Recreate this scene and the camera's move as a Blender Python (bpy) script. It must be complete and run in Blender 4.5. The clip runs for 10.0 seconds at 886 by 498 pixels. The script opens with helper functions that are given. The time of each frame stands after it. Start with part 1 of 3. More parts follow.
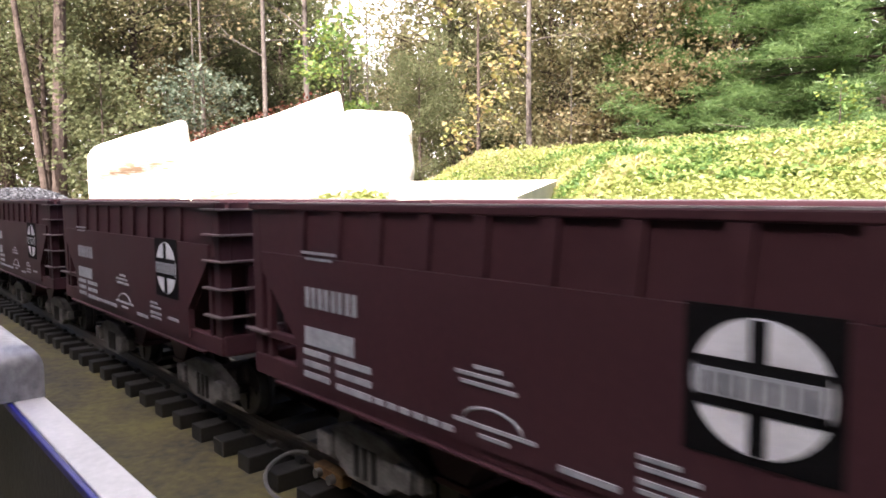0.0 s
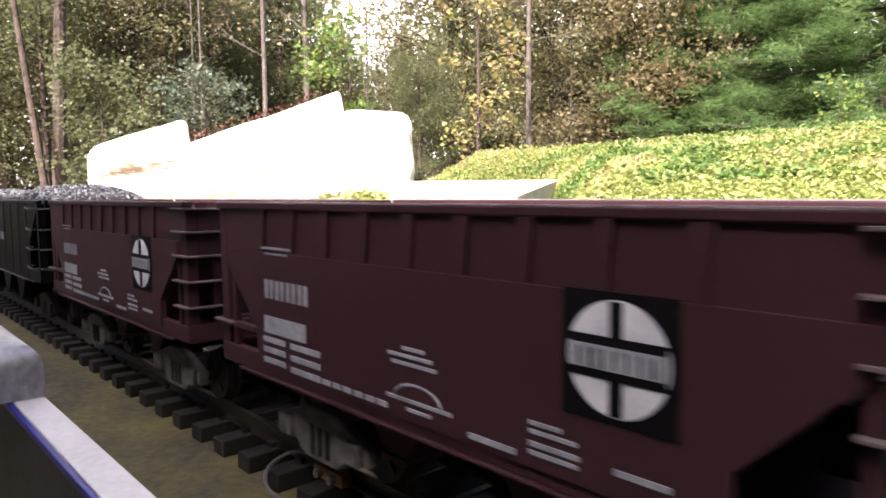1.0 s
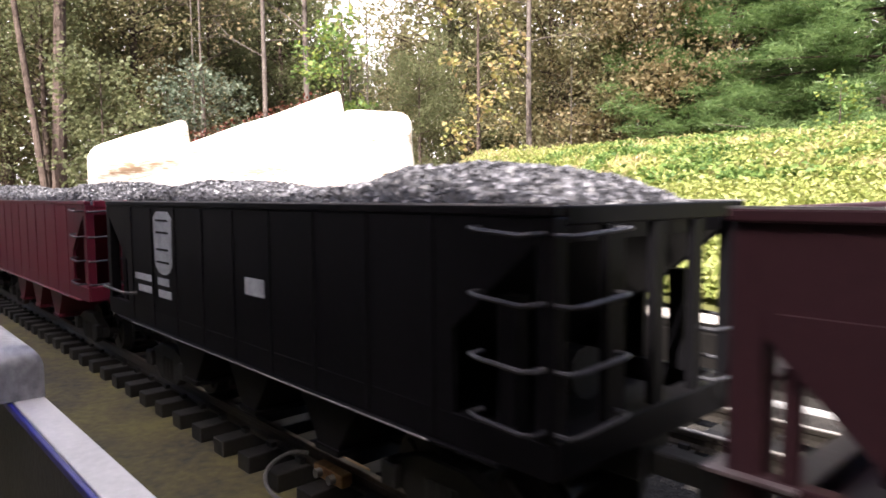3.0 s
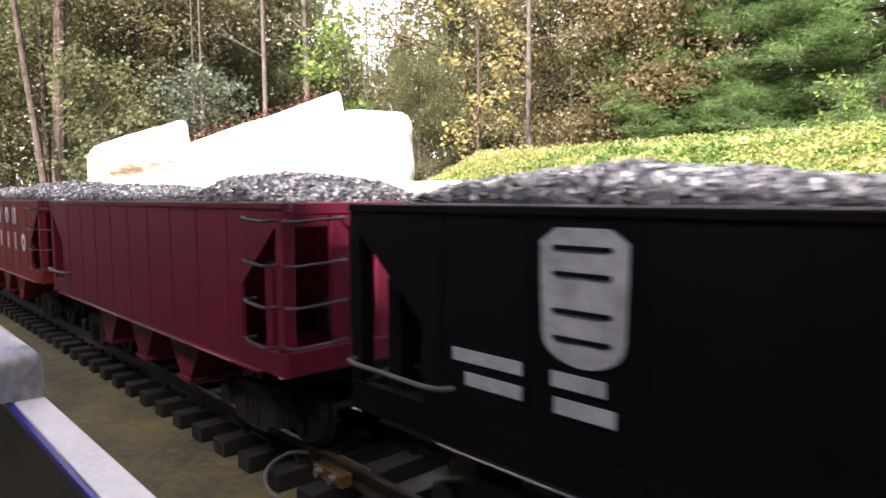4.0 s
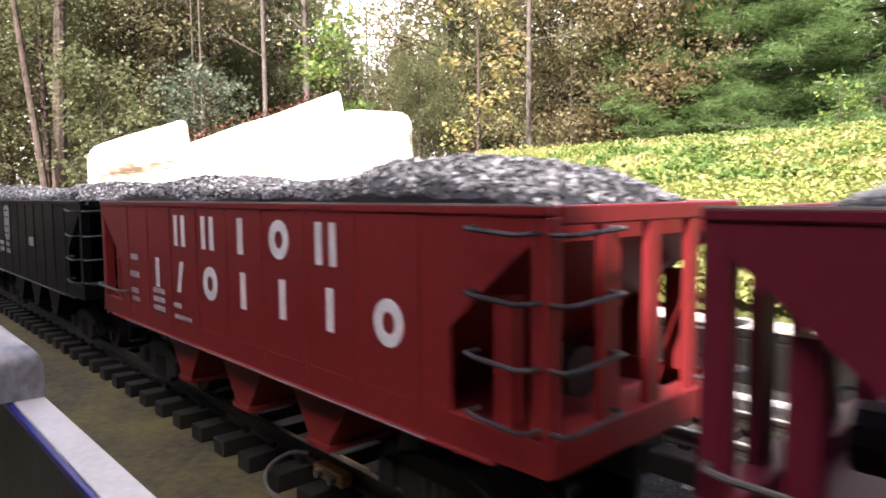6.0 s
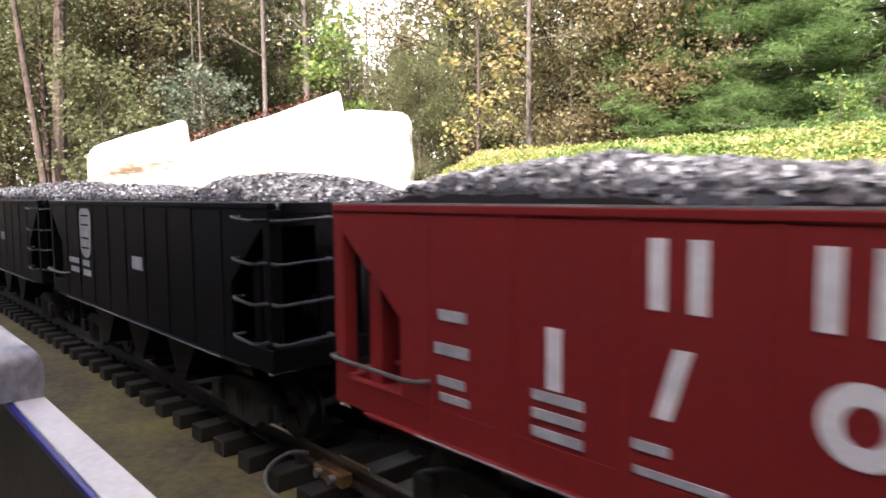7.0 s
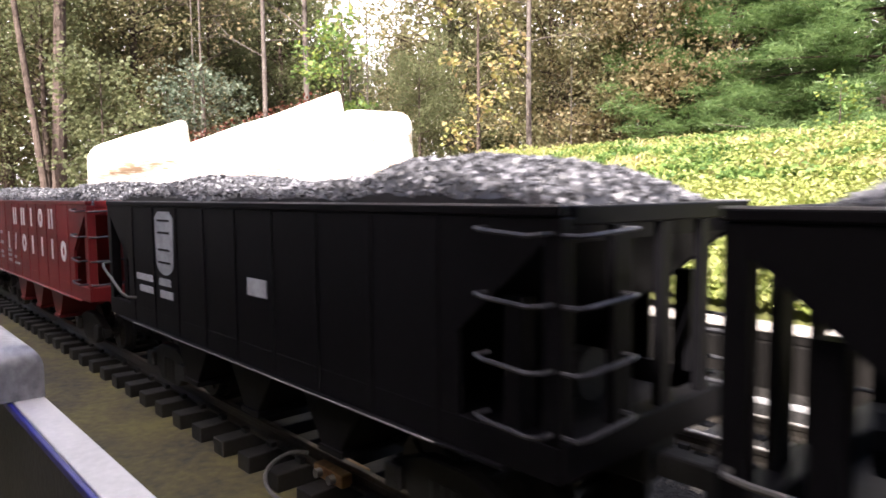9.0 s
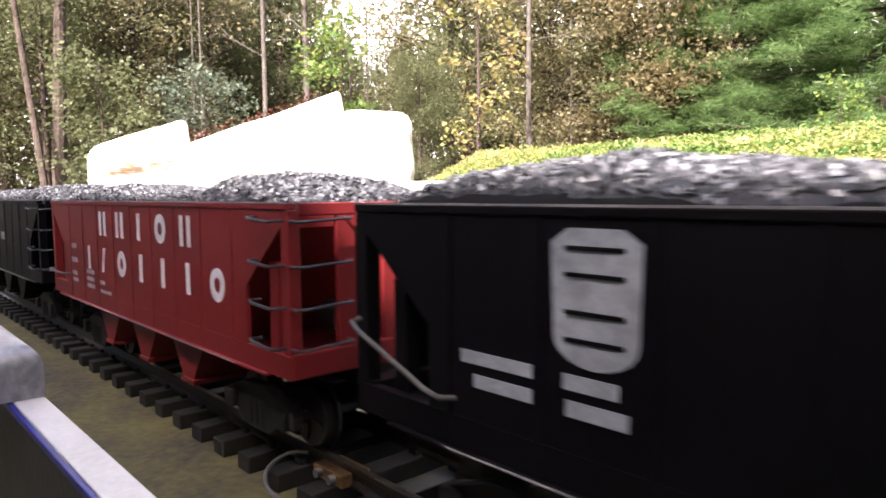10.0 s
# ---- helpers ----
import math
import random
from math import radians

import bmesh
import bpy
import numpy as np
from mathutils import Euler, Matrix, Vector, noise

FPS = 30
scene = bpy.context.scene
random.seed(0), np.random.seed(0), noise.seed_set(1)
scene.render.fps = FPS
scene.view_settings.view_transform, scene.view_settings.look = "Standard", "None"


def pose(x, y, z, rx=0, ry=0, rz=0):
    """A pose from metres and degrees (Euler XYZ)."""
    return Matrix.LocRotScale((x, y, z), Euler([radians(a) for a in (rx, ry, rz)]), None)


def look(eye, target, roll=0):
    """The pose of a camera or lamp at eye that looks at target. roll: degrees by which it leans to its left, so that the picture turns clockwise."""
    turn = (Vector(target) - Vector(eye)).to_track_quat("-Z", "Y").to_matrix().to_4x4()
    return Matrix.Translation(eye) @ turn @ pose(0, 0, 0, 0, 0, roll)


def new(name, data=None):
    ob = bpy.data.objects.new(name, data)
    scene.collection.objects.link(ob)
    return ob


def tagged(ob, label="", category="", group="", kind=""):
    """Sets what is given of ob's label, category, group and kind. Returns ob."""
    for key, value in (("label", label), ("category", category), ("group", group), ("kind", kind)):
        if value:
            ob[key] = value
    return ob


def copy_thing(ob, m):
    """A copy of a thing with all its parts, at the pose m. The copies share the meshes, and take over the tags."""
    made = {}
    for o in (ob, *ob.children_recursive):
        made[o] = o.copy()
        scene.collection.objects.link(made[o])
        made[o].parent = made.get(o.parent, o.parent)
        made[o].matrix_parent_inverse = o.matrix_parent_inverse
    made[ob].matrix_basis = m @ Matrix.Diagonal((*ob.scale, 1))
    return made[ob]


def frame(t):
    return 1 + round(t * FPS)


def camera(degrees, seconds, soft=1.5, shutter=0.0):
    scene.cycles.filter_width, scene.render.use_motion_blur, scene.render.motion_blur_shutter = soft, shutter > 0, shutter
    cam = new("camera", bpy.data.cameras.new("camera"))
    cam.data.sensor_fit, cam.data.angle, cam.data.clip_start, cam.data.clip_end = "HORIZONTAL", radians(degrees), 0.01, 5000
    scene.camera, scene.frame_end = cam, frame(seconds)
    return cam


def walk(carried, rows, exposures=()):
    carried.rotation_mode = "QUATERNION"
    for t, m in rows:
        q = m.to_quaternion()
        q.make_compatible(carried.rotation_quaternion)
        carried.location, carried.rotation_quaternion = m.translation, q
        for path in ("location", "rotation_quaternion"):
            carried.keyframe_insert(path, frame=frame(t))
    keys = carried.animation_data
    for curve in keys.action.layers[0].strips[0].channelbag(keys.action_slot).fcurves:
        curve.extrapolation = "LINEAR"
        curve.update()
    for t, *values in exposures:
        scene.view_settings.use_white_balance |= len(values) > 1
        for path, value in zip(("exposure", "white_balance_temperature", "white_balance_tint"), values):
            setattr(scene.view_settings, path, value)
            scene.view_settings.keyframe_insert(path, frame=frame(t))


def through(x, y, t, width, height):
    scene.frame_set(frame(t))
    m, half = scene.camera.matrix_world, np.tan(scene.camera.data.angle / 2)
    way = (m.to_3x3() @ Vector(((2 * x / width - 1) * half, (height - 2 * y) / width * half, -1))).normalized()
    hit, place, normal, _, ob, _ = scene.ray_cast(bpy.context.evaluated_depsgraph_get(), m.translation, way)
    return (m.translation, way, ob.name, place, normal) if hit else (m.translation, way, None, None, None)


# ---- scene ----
# ---- camera ----
cam = camera(65.54, 10.0, soft=1.7, shutter=0.28)
EYE = (0.0, -0.198, 0.1417)
YAW, PITCH, ROLL = radians(41.861), radians(4.646), -0.486
AIM = (EYE[0] - math.cos(YAW) * math.cos(PITCH), EYE[1] + math.sin(YAW) * math.cos(PITCH), EYE[2] - math.sin(PITCH))
BASE = 1.76
VIEW = look(EYE, AIM, ROLL)
walk(cam, [(0.0, VIEW), (10.0, VIEW)], exposures=[(t, BASE + e, 6180, 19) for t, e in ((0.0, 0.33), (0.5, 0.2), (1.0, 0.1), (2.0, 0.0), (3.0, 0.0), (4.5, 0.18), (6.0, 0.1), (7.5, 0.2), (9.0, 0.2), (10.0, 0.33))])

# ---- light ----
SUN_AZ, SUN_EL = radians(-66), radians(48)        # azimuth from +x towards +y
world = bpy.data.worlds.new("sky")
scene.world = world
world.use_nodes = True
wn = world.node_tree.nodes
sky = wn.new("ShaderNodeTexSky")
sky.sky_type = "NISHITA"
sky.sun_disc = False
sky.sun_elevation = SUN_EL
sky.sun_rotation = radians(90) - SUN_AZ
sky.air_density, sky.dust_density, sky.ozone_density = 0.7, 6.0, 0.4
world.node_tree.links.new(sky.outputs[0], wn["Background"].inputs[0])
wn["Background"].inputs[1].default_value = 0.105
sun = new("sun", bpy.data.lights.new("sun", "SUN"))
sun.data.energy, sun.data.angle, sun.data.color = 5.0, radians(0.5), (1.0, 0.93, 0.82)
TO_SUN = (math.cos(SUN_AZ) * math.cos(SUN_EL), math.sin(SUN_AZ) * math.cos(SUN_EL), math.sin(SUN_EL))
sun.matrix_world = look((6 * TO_SUN[0], 6 * TO_SUN[1], 6 * TO_SUN[2]), (0, 0, 0))


# ---- materials ----
def mat(name, a, b, rough=0.6, metal=0.0, scale=40.0, fine=400.0, bump=0.15, depth=0.001, spec=0.5, contrast=(0.35, 0.68), stretch=(1, 1, 1)):
    """Two colours mixed by broad and fine noise, with relief of its own grain."""
    m = bpy.data.materials.new(name)
    m.use_nodes = True
    n, l = m.node_tree.nodes, m.node_tree.links
    bsdf = n["Principled BSDF"]
    tc = n.new("ShaderNodeTexCoord")
    big, small = n.new("ShaderNodeTexNoise"), n.new("ShaderNodeTexNoise")
    big.inputs["Scale"].default_value, small.inputs["Scale"].default_value = scale, fine
    big.inputs["Detail"].default_value = 6
    small.inputs["Detail"].default_value = 3
    ramp = n.new("ShaderNodeValToRGB")
    ramp.color_ramp.elements[0].position, ramp.color_ramp.elements[1].position = contrast
    ramp.color_ramp.elements[0].color, ramp.color_ramp.elements[1].color = (*a, 1), (*b, 1)
    mixer = n.new("ShaderNodeMix")
    mixer.inputs[0].default_value = 0.35
    mp = n.new("ShaderNodeMapping")
    mp.inputs["Scale"].default_value = stretch
    l.new(tc.outputs["Object"], mp.inputs["Vector"])
    for s in (big, small):
        l.new(mp.outputs[0], s.inputs["Vector"])
    l.new(big.outputs[0], mixer.inputs[2])
    l.new(small.outputs[0], mixer.inputs[3])
    l.new(mixer.outputs[0], ramp.inputs[0])
    l.new(ramp.outputs[0], bsdf.inputs["Base Color"])
    bm_node = n.new("ShaderNodeBump")
    bm_node.inputs["Strength"].default_value, bm_node.inputs["Distance"].default_value = bump, depth
    l.new(small.outputs[0], bm_node.inputs["Height"])
    l.new(bm_node.outputs[0], bsdf.inputs["Normal"])
    mul = n.new("ShaderNodeMath")
    mul.operation, mul.use_clamp = "MULTIPLY_ADD", True
    mul.inputs[1].default_value, mul.inputs[2].default_value = 0.25, rough - 0.12
    l.new(big.outputs[0], mul.inputs[0])
    l.new(mul.outputs[0], bsdf.inputs["Roughness"])
    bsdf.inputs["Metallic"].default_value = metal
    bsdf.inputs["Specular IOR Level"].default_value = spec
    return m


def leaf_mat(name, colours, through=0.45, rough=0.5):
    """Leaves: each one its own shade, half of the light passes through."""
    m = bpy.data.materials.new(name)
    m.use_nodes = True
    n, l = m.node_tree.nodes, m.node_tree.links
    bsdf, out = n["Principled BSDF"], n["Material Output"]
    geo = n.new("ShaderNodeNewGeometry")
    ramp = n.new("ShaderNodeValToRGB")
    e = ramp.color_ramp.elements
    while len(e) < len(colours):
        e.new(0.5)
    for i, c in enumerate(colours):
        e[i].position, e[i].color = i / max(1, len(colours) - 1), (*c, 1)
    l.new(geo.outputs["Random Per Island"], ramp.inputs[0])
    l.new(ramp.outputs[0], bsdf.inputs["Base Color"])
    bsdf.inputs["Roughness"].default_value = rough
    bsdf.inputs["Specular IOR Level"].default_value = 0.3
    tr, mx = n.new("ShaderNodeBsdfTranslucent"), n.new("ShaderNodeMixShader")
    mx.inputs[0].default_value = through
    l.new(ramp.outputs[0], tr.inputs[0])
    l.new(bsdf.outputs[0], mx.inputs[1])
    l.new(tr.outputs[0], mx.inputs[2])
    l.new(mx.outputs[0], out.inputs[0])
    return m


BROWN = mat("oxide_brown_plastic", (0.044, 0.0185, 0.0235), (0.06, 0.026, 0.031), 0.48, 0, 14, 300, 0.06, spec=0.2)
BLACK = mat("black_plastic", (0.0036, 0.0034, 0.004), (0.0065, 0.0062, 0.0072), 0.45, 0, 14, 300, 0.06, spec=0.10)
MAROON = mat("maroon_plastic", (0.099, 0.0085, 0.0205), (0.126, 0.012, 0.0265), 0.45, 0, 14, 300, 0.06, spec=0.35)
RED = mat("red_plastic", (0.158, 0.0150, 0.0160), (0.195, 0.0190, 0.0195), 0.45, 0, 14, 300, 0.06, spec=0.35)
WHITE = mat("white_lettering", (0.52, 0.55, 0.6), (0.74, 0.77, 0.82), 0.6, 0, 120, 700, 0.02)
SILVER = mat("grey_lettering", (0.22, 0.24, 0.265), (0.4, 0.43, 0.475), 0.6, 0, 150, 700, 0.02)
INK = mat("black_lettering", (0.004, 0.004, 0.0045), (0.007, 0.007, 0.0075), 0.6, 0, 80, 500, 0.02, spec=0.1)
IRON = mat("dark_grab_iron", (0.03, 0.03, 0.034), (0.06, 0.06, 0.066), 0.4, 0.2, 90, 600, 0.05)
# pale tone that paints in the light caught along rim and sill
EDGE_SHINE = mat("worn_pale_edge", (0.16, 0.155, 0.155), (0.34, 0.335, 0.335), 0.4, 0, 120, 700, 0.1)
# paler than the body: wear and the rungs' lit tops in one colour
STRAP = mat("worn_brown_strap", (0.085, 0.062, 0.064), (0.19, 0.16, 0.16), 0.4, 0, 120, 700, 0.1)
TRUCK_GREY = mat("weathered_grey_truck", (0.045, 0.044, 0.044), (0.20, 0.197, 0.193), 0.65, 0, 120, 700, 0.2)
TRUCK_DARK = mat("black_truck", (0.005, 0.005, 0.005), (0.012, 0.012, 0.012), 0.6, 0, 120, 700, 0.2)
WHEEL = mat("wheel_steel", (0.02, 0.02, 0.02), (0.07, 0.066, 0.062), 0.4, 0.6, 90, 500, 0.05)
COAL = leaf_mat("crushed_coal", [(0.018, 0.018, 0.020), (0.055, 0.055, 0.060), (0.115, 0.115, 0.124), (0.26, 0.26, 0.28)], 0.0, 0.38)
TIE = mat("dark_plastic_tie", (0.005, 0.0048, 0.004), (0.013, 0.0125, 0.01), 0.6, 0, 60, 500, 0.35, 0.0006)
# pale colour stands in for sun glinting off the far rails
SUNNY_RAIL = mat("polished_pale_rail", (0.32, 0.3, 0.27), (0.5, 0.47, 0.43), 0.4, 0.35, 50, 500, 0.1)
DARK_BED = mat("dark_cinder_bed", (0.012, 0.011, 0.010), (0.050, 0.046, 0.040), 0.9, 0, 90, 420, 0.8, 0.003, 0.2)
RAIL = mat("oxidised_brass_rail", (0.05, 0.045, 0.038), (0.13, 0.115, 0.095), 0.34, 0.85, 50, 500, 0.1)
BRASS = mat("brass_clamp", (0.20, 0.11, 0.05), (0.42, 0.27, 0.13), 0.4, 0.9, 90, 500, 0.1)
WIRE = mat("grey_wire", (0.07, 0.07, 0.065), (0.13, 0.125, 0.115), 0.45, 0.2, 90, 500, 0.05)
SLAB = mat("algae_stained_concrete", (0.036, 0.033, 0.028), (0.135, 0.12, 0.046), 0.75, 0, 20, 170, 0.4, 0.0015, 0.3, (0.36, 0.64))
BALLAST = mat("pale_gravel", (0.16, 0.15, 0.13), (0.42, 0.41, 0.38), 0.85, 0, 60, 500, 0.4)
EDGING = mat("dark_timber_edging", (0.006, 0.0055, 0.005), (0.013, 0.0115, 0.01), 0.8, 0, 20, 200, 0.4, spec=0.1)
PALE = mat("sunbleached_concrete", (0.46, 0.43, 0.38), (0.66, 0.62, 0.55), 0.85, 0, 8, 120, 0.4)
ROCK = mat("cream_carved_rock", (0.40, 0.28, 0.18), (0.9, 0.85, 0.74), 0.85, 0, 4, 60, 0.4, 0.004, 0.2, (0.41, 0.50), (0.45, 1.0, 2.6))
STEEL = mat("scuffed_steel", (0.50, 0.50, 0.50), (0.68, 0.67, 0.66), 0.42, 0.35, 40, 500, 0.1)
BLUE = mat("blue_paint", (0.010, 0.012, 0.16), (0.016, 0.019, 0.24), 0.35, 0, 30, 300, 0.05)
DARKSTEEL = mat("dark_worn_metal", (0.022, 0.022, 0.025), (0.075, 0.075, 0.082), 0.42, 0.6, 60, 400, 0.2)
BLOCK_STEEL = mat("worn_grey_metal", (0.16, 0.16, 0.17), (0.52, 0.52, 0.53), 0.36, 0.45, 55, 400, 0.2)
SHADE_WALL = mat("dark_stained_timber", (0.030, 0.022, 0.016), (0.060, 0.045, 0.032), 0.8, 0, 5, 60, 0.4)
FOREST = mat("forest_floor", (0.045, 0.032, 0.020), (0.10, 0.075, 0.045), 0.95, 0, 1.2, 14, 0.6, 0.03, 0.2)
SOIL = mat("bank_soil", (0.06, 0.06, 0.02), (0.12, 0.13, 0.04), 0.95, 0, 3, 40, 0.6, 0.01, 0.2)
BARK = mat("grey_brown_bark", (0.045, 0.032, 0.025), (0.12, 0.092, 0.074), 0.9, 0, 6, 40, 0.8, 0.02, 0.2)
PALE_BARK = mat("pale_bark", (0.075, 0.06, 0.05), (0.17, 0.148, 0.128), 0.9, 0, 6, 40, 0.8, 0.02, 0.2)
L_OLIVE = leaf_mat("olive_leaves", [(0.17, 0.17, 0.085), (0.22, 0.215, 0.105), (0.26, 0.24, 0.125), (0.29, 0.255, 0.15)], 0.5)
L_DARK = leaf_mat("dark_green_leaves", [(0.115, 0.132, 0.062), (0.150, 0.170, 0.080), (0.19, 0.20, 0.098)], 0.5)
L_PINE = leaf_mat("pine_needles", [(0.085, 0.15, 0.055), (0.15, 0.24, 0.080), (0.22, 0.315, 0.115)], 0.5)
L_RUST = leaf_mat("rusty_leaves", [(0.24, 0.205, 0.11), (0.28, 0.23, 0.12), (0.32, 0.25, 0.135)], 0.5)
L_GOLD = leaf_mat("golden_oak_leaves", [(0.22, 0.25, 0.08), (0.34, 0.33, 0.11), (0.46, 0.38, 0.16), (0.50, 0.36, 0.20)], 0.5)
L_FRESH = leaf_mat("yellow_green_leaves", [(0.11, 0.20, 0.055), (0.18, 0.27, 0.075), (0.30, 0.33, 0.075)], 0.5)
L_BLUE = leaf_mat("grey_green_leaves", [(0.075, 0.105, 0.068), (0.140, 0.175, 0.115), (0.230, 0.265, 0.190)])
L_RUSSET = leaf_mat("russet_leaves", [(0.10, 0.030, 0.022), (0.17, 0.055, 0.035), (0.15, 0.10, 0.05)], 0.3)
L_DRY = leaf_mat("dry_straw_leaves", [(0.30, 0.28, 0.12), (0.46, 0.39, 0.19), (0.52, 0.42, 0.26)], 0.3)
# darker tone stands in for shadow on the middle of the bank
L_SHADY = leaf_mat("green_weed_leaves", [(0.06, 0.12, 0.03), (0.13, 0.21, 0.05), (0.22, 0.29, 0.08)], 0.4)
L_COVER = leaf_mat("ground_cover_leaves", [(0.18, 0.215, 0.055), (0.27, 0.32, 0.085), (0.36, 0.39, 0.115), (0.43, 0.43, 0.18)], 0.4)


# ---- builders ----
def part(name, bm, material, parent=None, label=""):
    me = bpy.data.meshes.new(name)
    bm.to_mesh(me)
    bm.free()
    me.materials.append(material)
    ob = new(name, me)
    ob.parent = parent
    return tagged(ob, label)


def again(ob, parent, m):
    """The same mesh once more under a parent."""
    o = new(ob.name.split(".")[0], ob.data)
    o.parent = parent
    o.matrix_basis = m
    return tagged(o, ob["label"] if "label" in ob else "")


def smooth(ob, angle=40):
    for p in ob.data.polygons:
        p.use_smooth = True
    ob.data.set_sharp_from_angle(angle=radians(angle))
    return ob


def box(bm, x0, x1, y0, y1, z0, z1, bevel=0.0, m=None):
    r = bmesh.ops.create_cube(bm, size=1.0)
    vs = r["verts"]
    for v in vs:
        v.co = Vector(((x0 + x1) / 2 + v.co.x * (x1 - x0), (y0 + y1) / 2 + v.co.y * (y1 - y0), (z0 + z1) / 2 + v.co.z * (z1 - z0)))
    if m is not None:
        for v in vs:
            v.co = m @ v.co
    if bevel > 0:
        es = list({e for v in vs for e in v.link_edges})
        bmesh.ops.bevel(bm, geom=es, offset=bevel, segments=2, profile=0.5, affect="EDGES")
    return bm


def boxed(*a, **k):
    return box(bmesh.new(), *a, **k)


def prism(bm, pts, axis, c0, c1):
    """A flat outline (pairs), pushed along an axis: 'y' takes (x, z), 'x' takes (y, z), 'z' takes (x, y)."""
    def at(p, c):
        return {"y": (p[0], c, p[1]), "x": (c, p[0], p[1]), "z": (p[0], p[1], c)}[axis]
    a = [bm.verts.new(at(p, c0)) for p in pts]
    b = [bm.verts.new(at(p, c1)) for p in pts]
    n = len(pts)
    bm.faces.new(a)
    bm.faces.new(b[::-1])
    for i in range(n):
        bm.faces.new((a[i], b[i], b[(i + 1) % n], a[(i + 1) % n]))
    bmesh.ops.recalc_face_normals(bm, faces=bm.faces)
    return bm


def tube(bm, pts, r, sides=6, r1=None):
    """A round bar through points, tapering from r to r1."""
    pts = [Vector(p) for p in pts]
    r1 = r if r1 is None else r1
    rings = []
    for i, p in enumerate(pts):
        d = (pts[min(i + 1, len(pts) - 1)] - pts[max(i - 1, 0)]).normalized()
        side = d.cross(Vector((0, 0, 1)) if abs(d.z) < 0.9 else Vector((1, 0, 0))).normalized()
        up = side.cross(d)
        rr = r + (r1 - r) * i / (len(pts) - 1)
        rings.append([bm.verts.new(p + (side * math.cos(a) + up * math.sin(a)) * rr) for a in [2 * math.pi * k / sides for k in range(sides)]])
    for q, s in zip(rings, rings[1:]):
        for k in range(sides):
            bm.faces.new((q[k], q[(k + 1) % sides], s[(k + 1) % sides], s[k]))
    bm.faces.new(rings[0][::-1])
    bm.faces.new(rings[-1])
    return bm


def disc(bm, r, y0, y1, z, x=0.0, n=24, squash=1.0):
    return prism(bm, [(x + r * math.cos(2 * math.pi * i / n), z + squash * r * math.sin(2 * math.pi * i / n)) for i in range(n)], "y", y0, y1)


# ---- hopper cars ----
HALF = 0.055           # half the body's width
RIM = 0.1381           # top of the body
RAIL_TOP = 0.0175
WHEEL_R = 0.0150


def truck(car, x, material, label):
    t = part("truck", boxed(-0.008, 0.008, -0.034, 0.034, 0.028, 0.040, 0.001), material, car, label)
    t.location = (x, 0, 0)
    for s in (-1, 1):
        y0, y1 = s * 0.034, s * 0.040
        bm = bmesh.new()
        prism(bm, [(-0.036, 0.029), (-0.036, 0.037), (-0.026, 0.041), (-0.012, 0.046), (0.012, 0.046), (0.026, 0.041), (0.036, 0.037), (0.036, 0.029), (0.026, 0.031), (0.013, 0.022), (-0.013, 0.022), (-0.026, 0.031)], "y", min(y0, y1), max(y0, y1))
        bmesh.ops.bevel(bm, geom=list(bm.edges), offset=0.0008, segments=1, affect="EDGES")
        part("side_frame", bm, material, t)
        for wx in (-0.0275, 0.0275):
            part("journal_box", boxed(wx - 0.005, wx + 0.005, min(y0, y1 + s * 0.003), max(y0, y1 + s * 0.003), 0.029, 0.039, 0.0012), material, t)
        bm = bmesh.new()
        for i in (-1, 0, 1):
            tube(bm, [(i * 0.006, s * 0.0385, 0.025), (i * 0.006, s * 0.0385, 0.038)], 0.0026, 8)
        part("spring_pack", bm, TRUCK_DARK, t)
    for wx in (-0.0275, 0.0275):
        bm = bmesh.new()
        tube(bm, [(0, -0.033, 0), (0, 0.033, 0)], 0.003, 8)
        for s in (-1, 1):
            disc(bm, WHEEL_R, s * 0.0225 - 0.003, s * 0.0225 + 0.003, 0, n=20)
            disc(bm, WHEEL_R + 0.002, s * 0.0185 - 0.001, s * 0.0185 + 0.001, 0, n=20)
            for k in range(4):
                a = k * math.pi / 2
                box(bm, -0.0012, 0.0012, s * 0.0262 - 0.0006, s * 0.0262 + 0.0006, 0.004, 0.012, m=Matrix.Rotation(a, 4, "Y"))
        w = part("wheelset", bm, WHEEL, t)
        w.location = (wx, 0, RAIL_TOP + WHEEL_R)
    return t


def grab(pts, r):
    return tube(bmesh.new(), pts, r, 6)


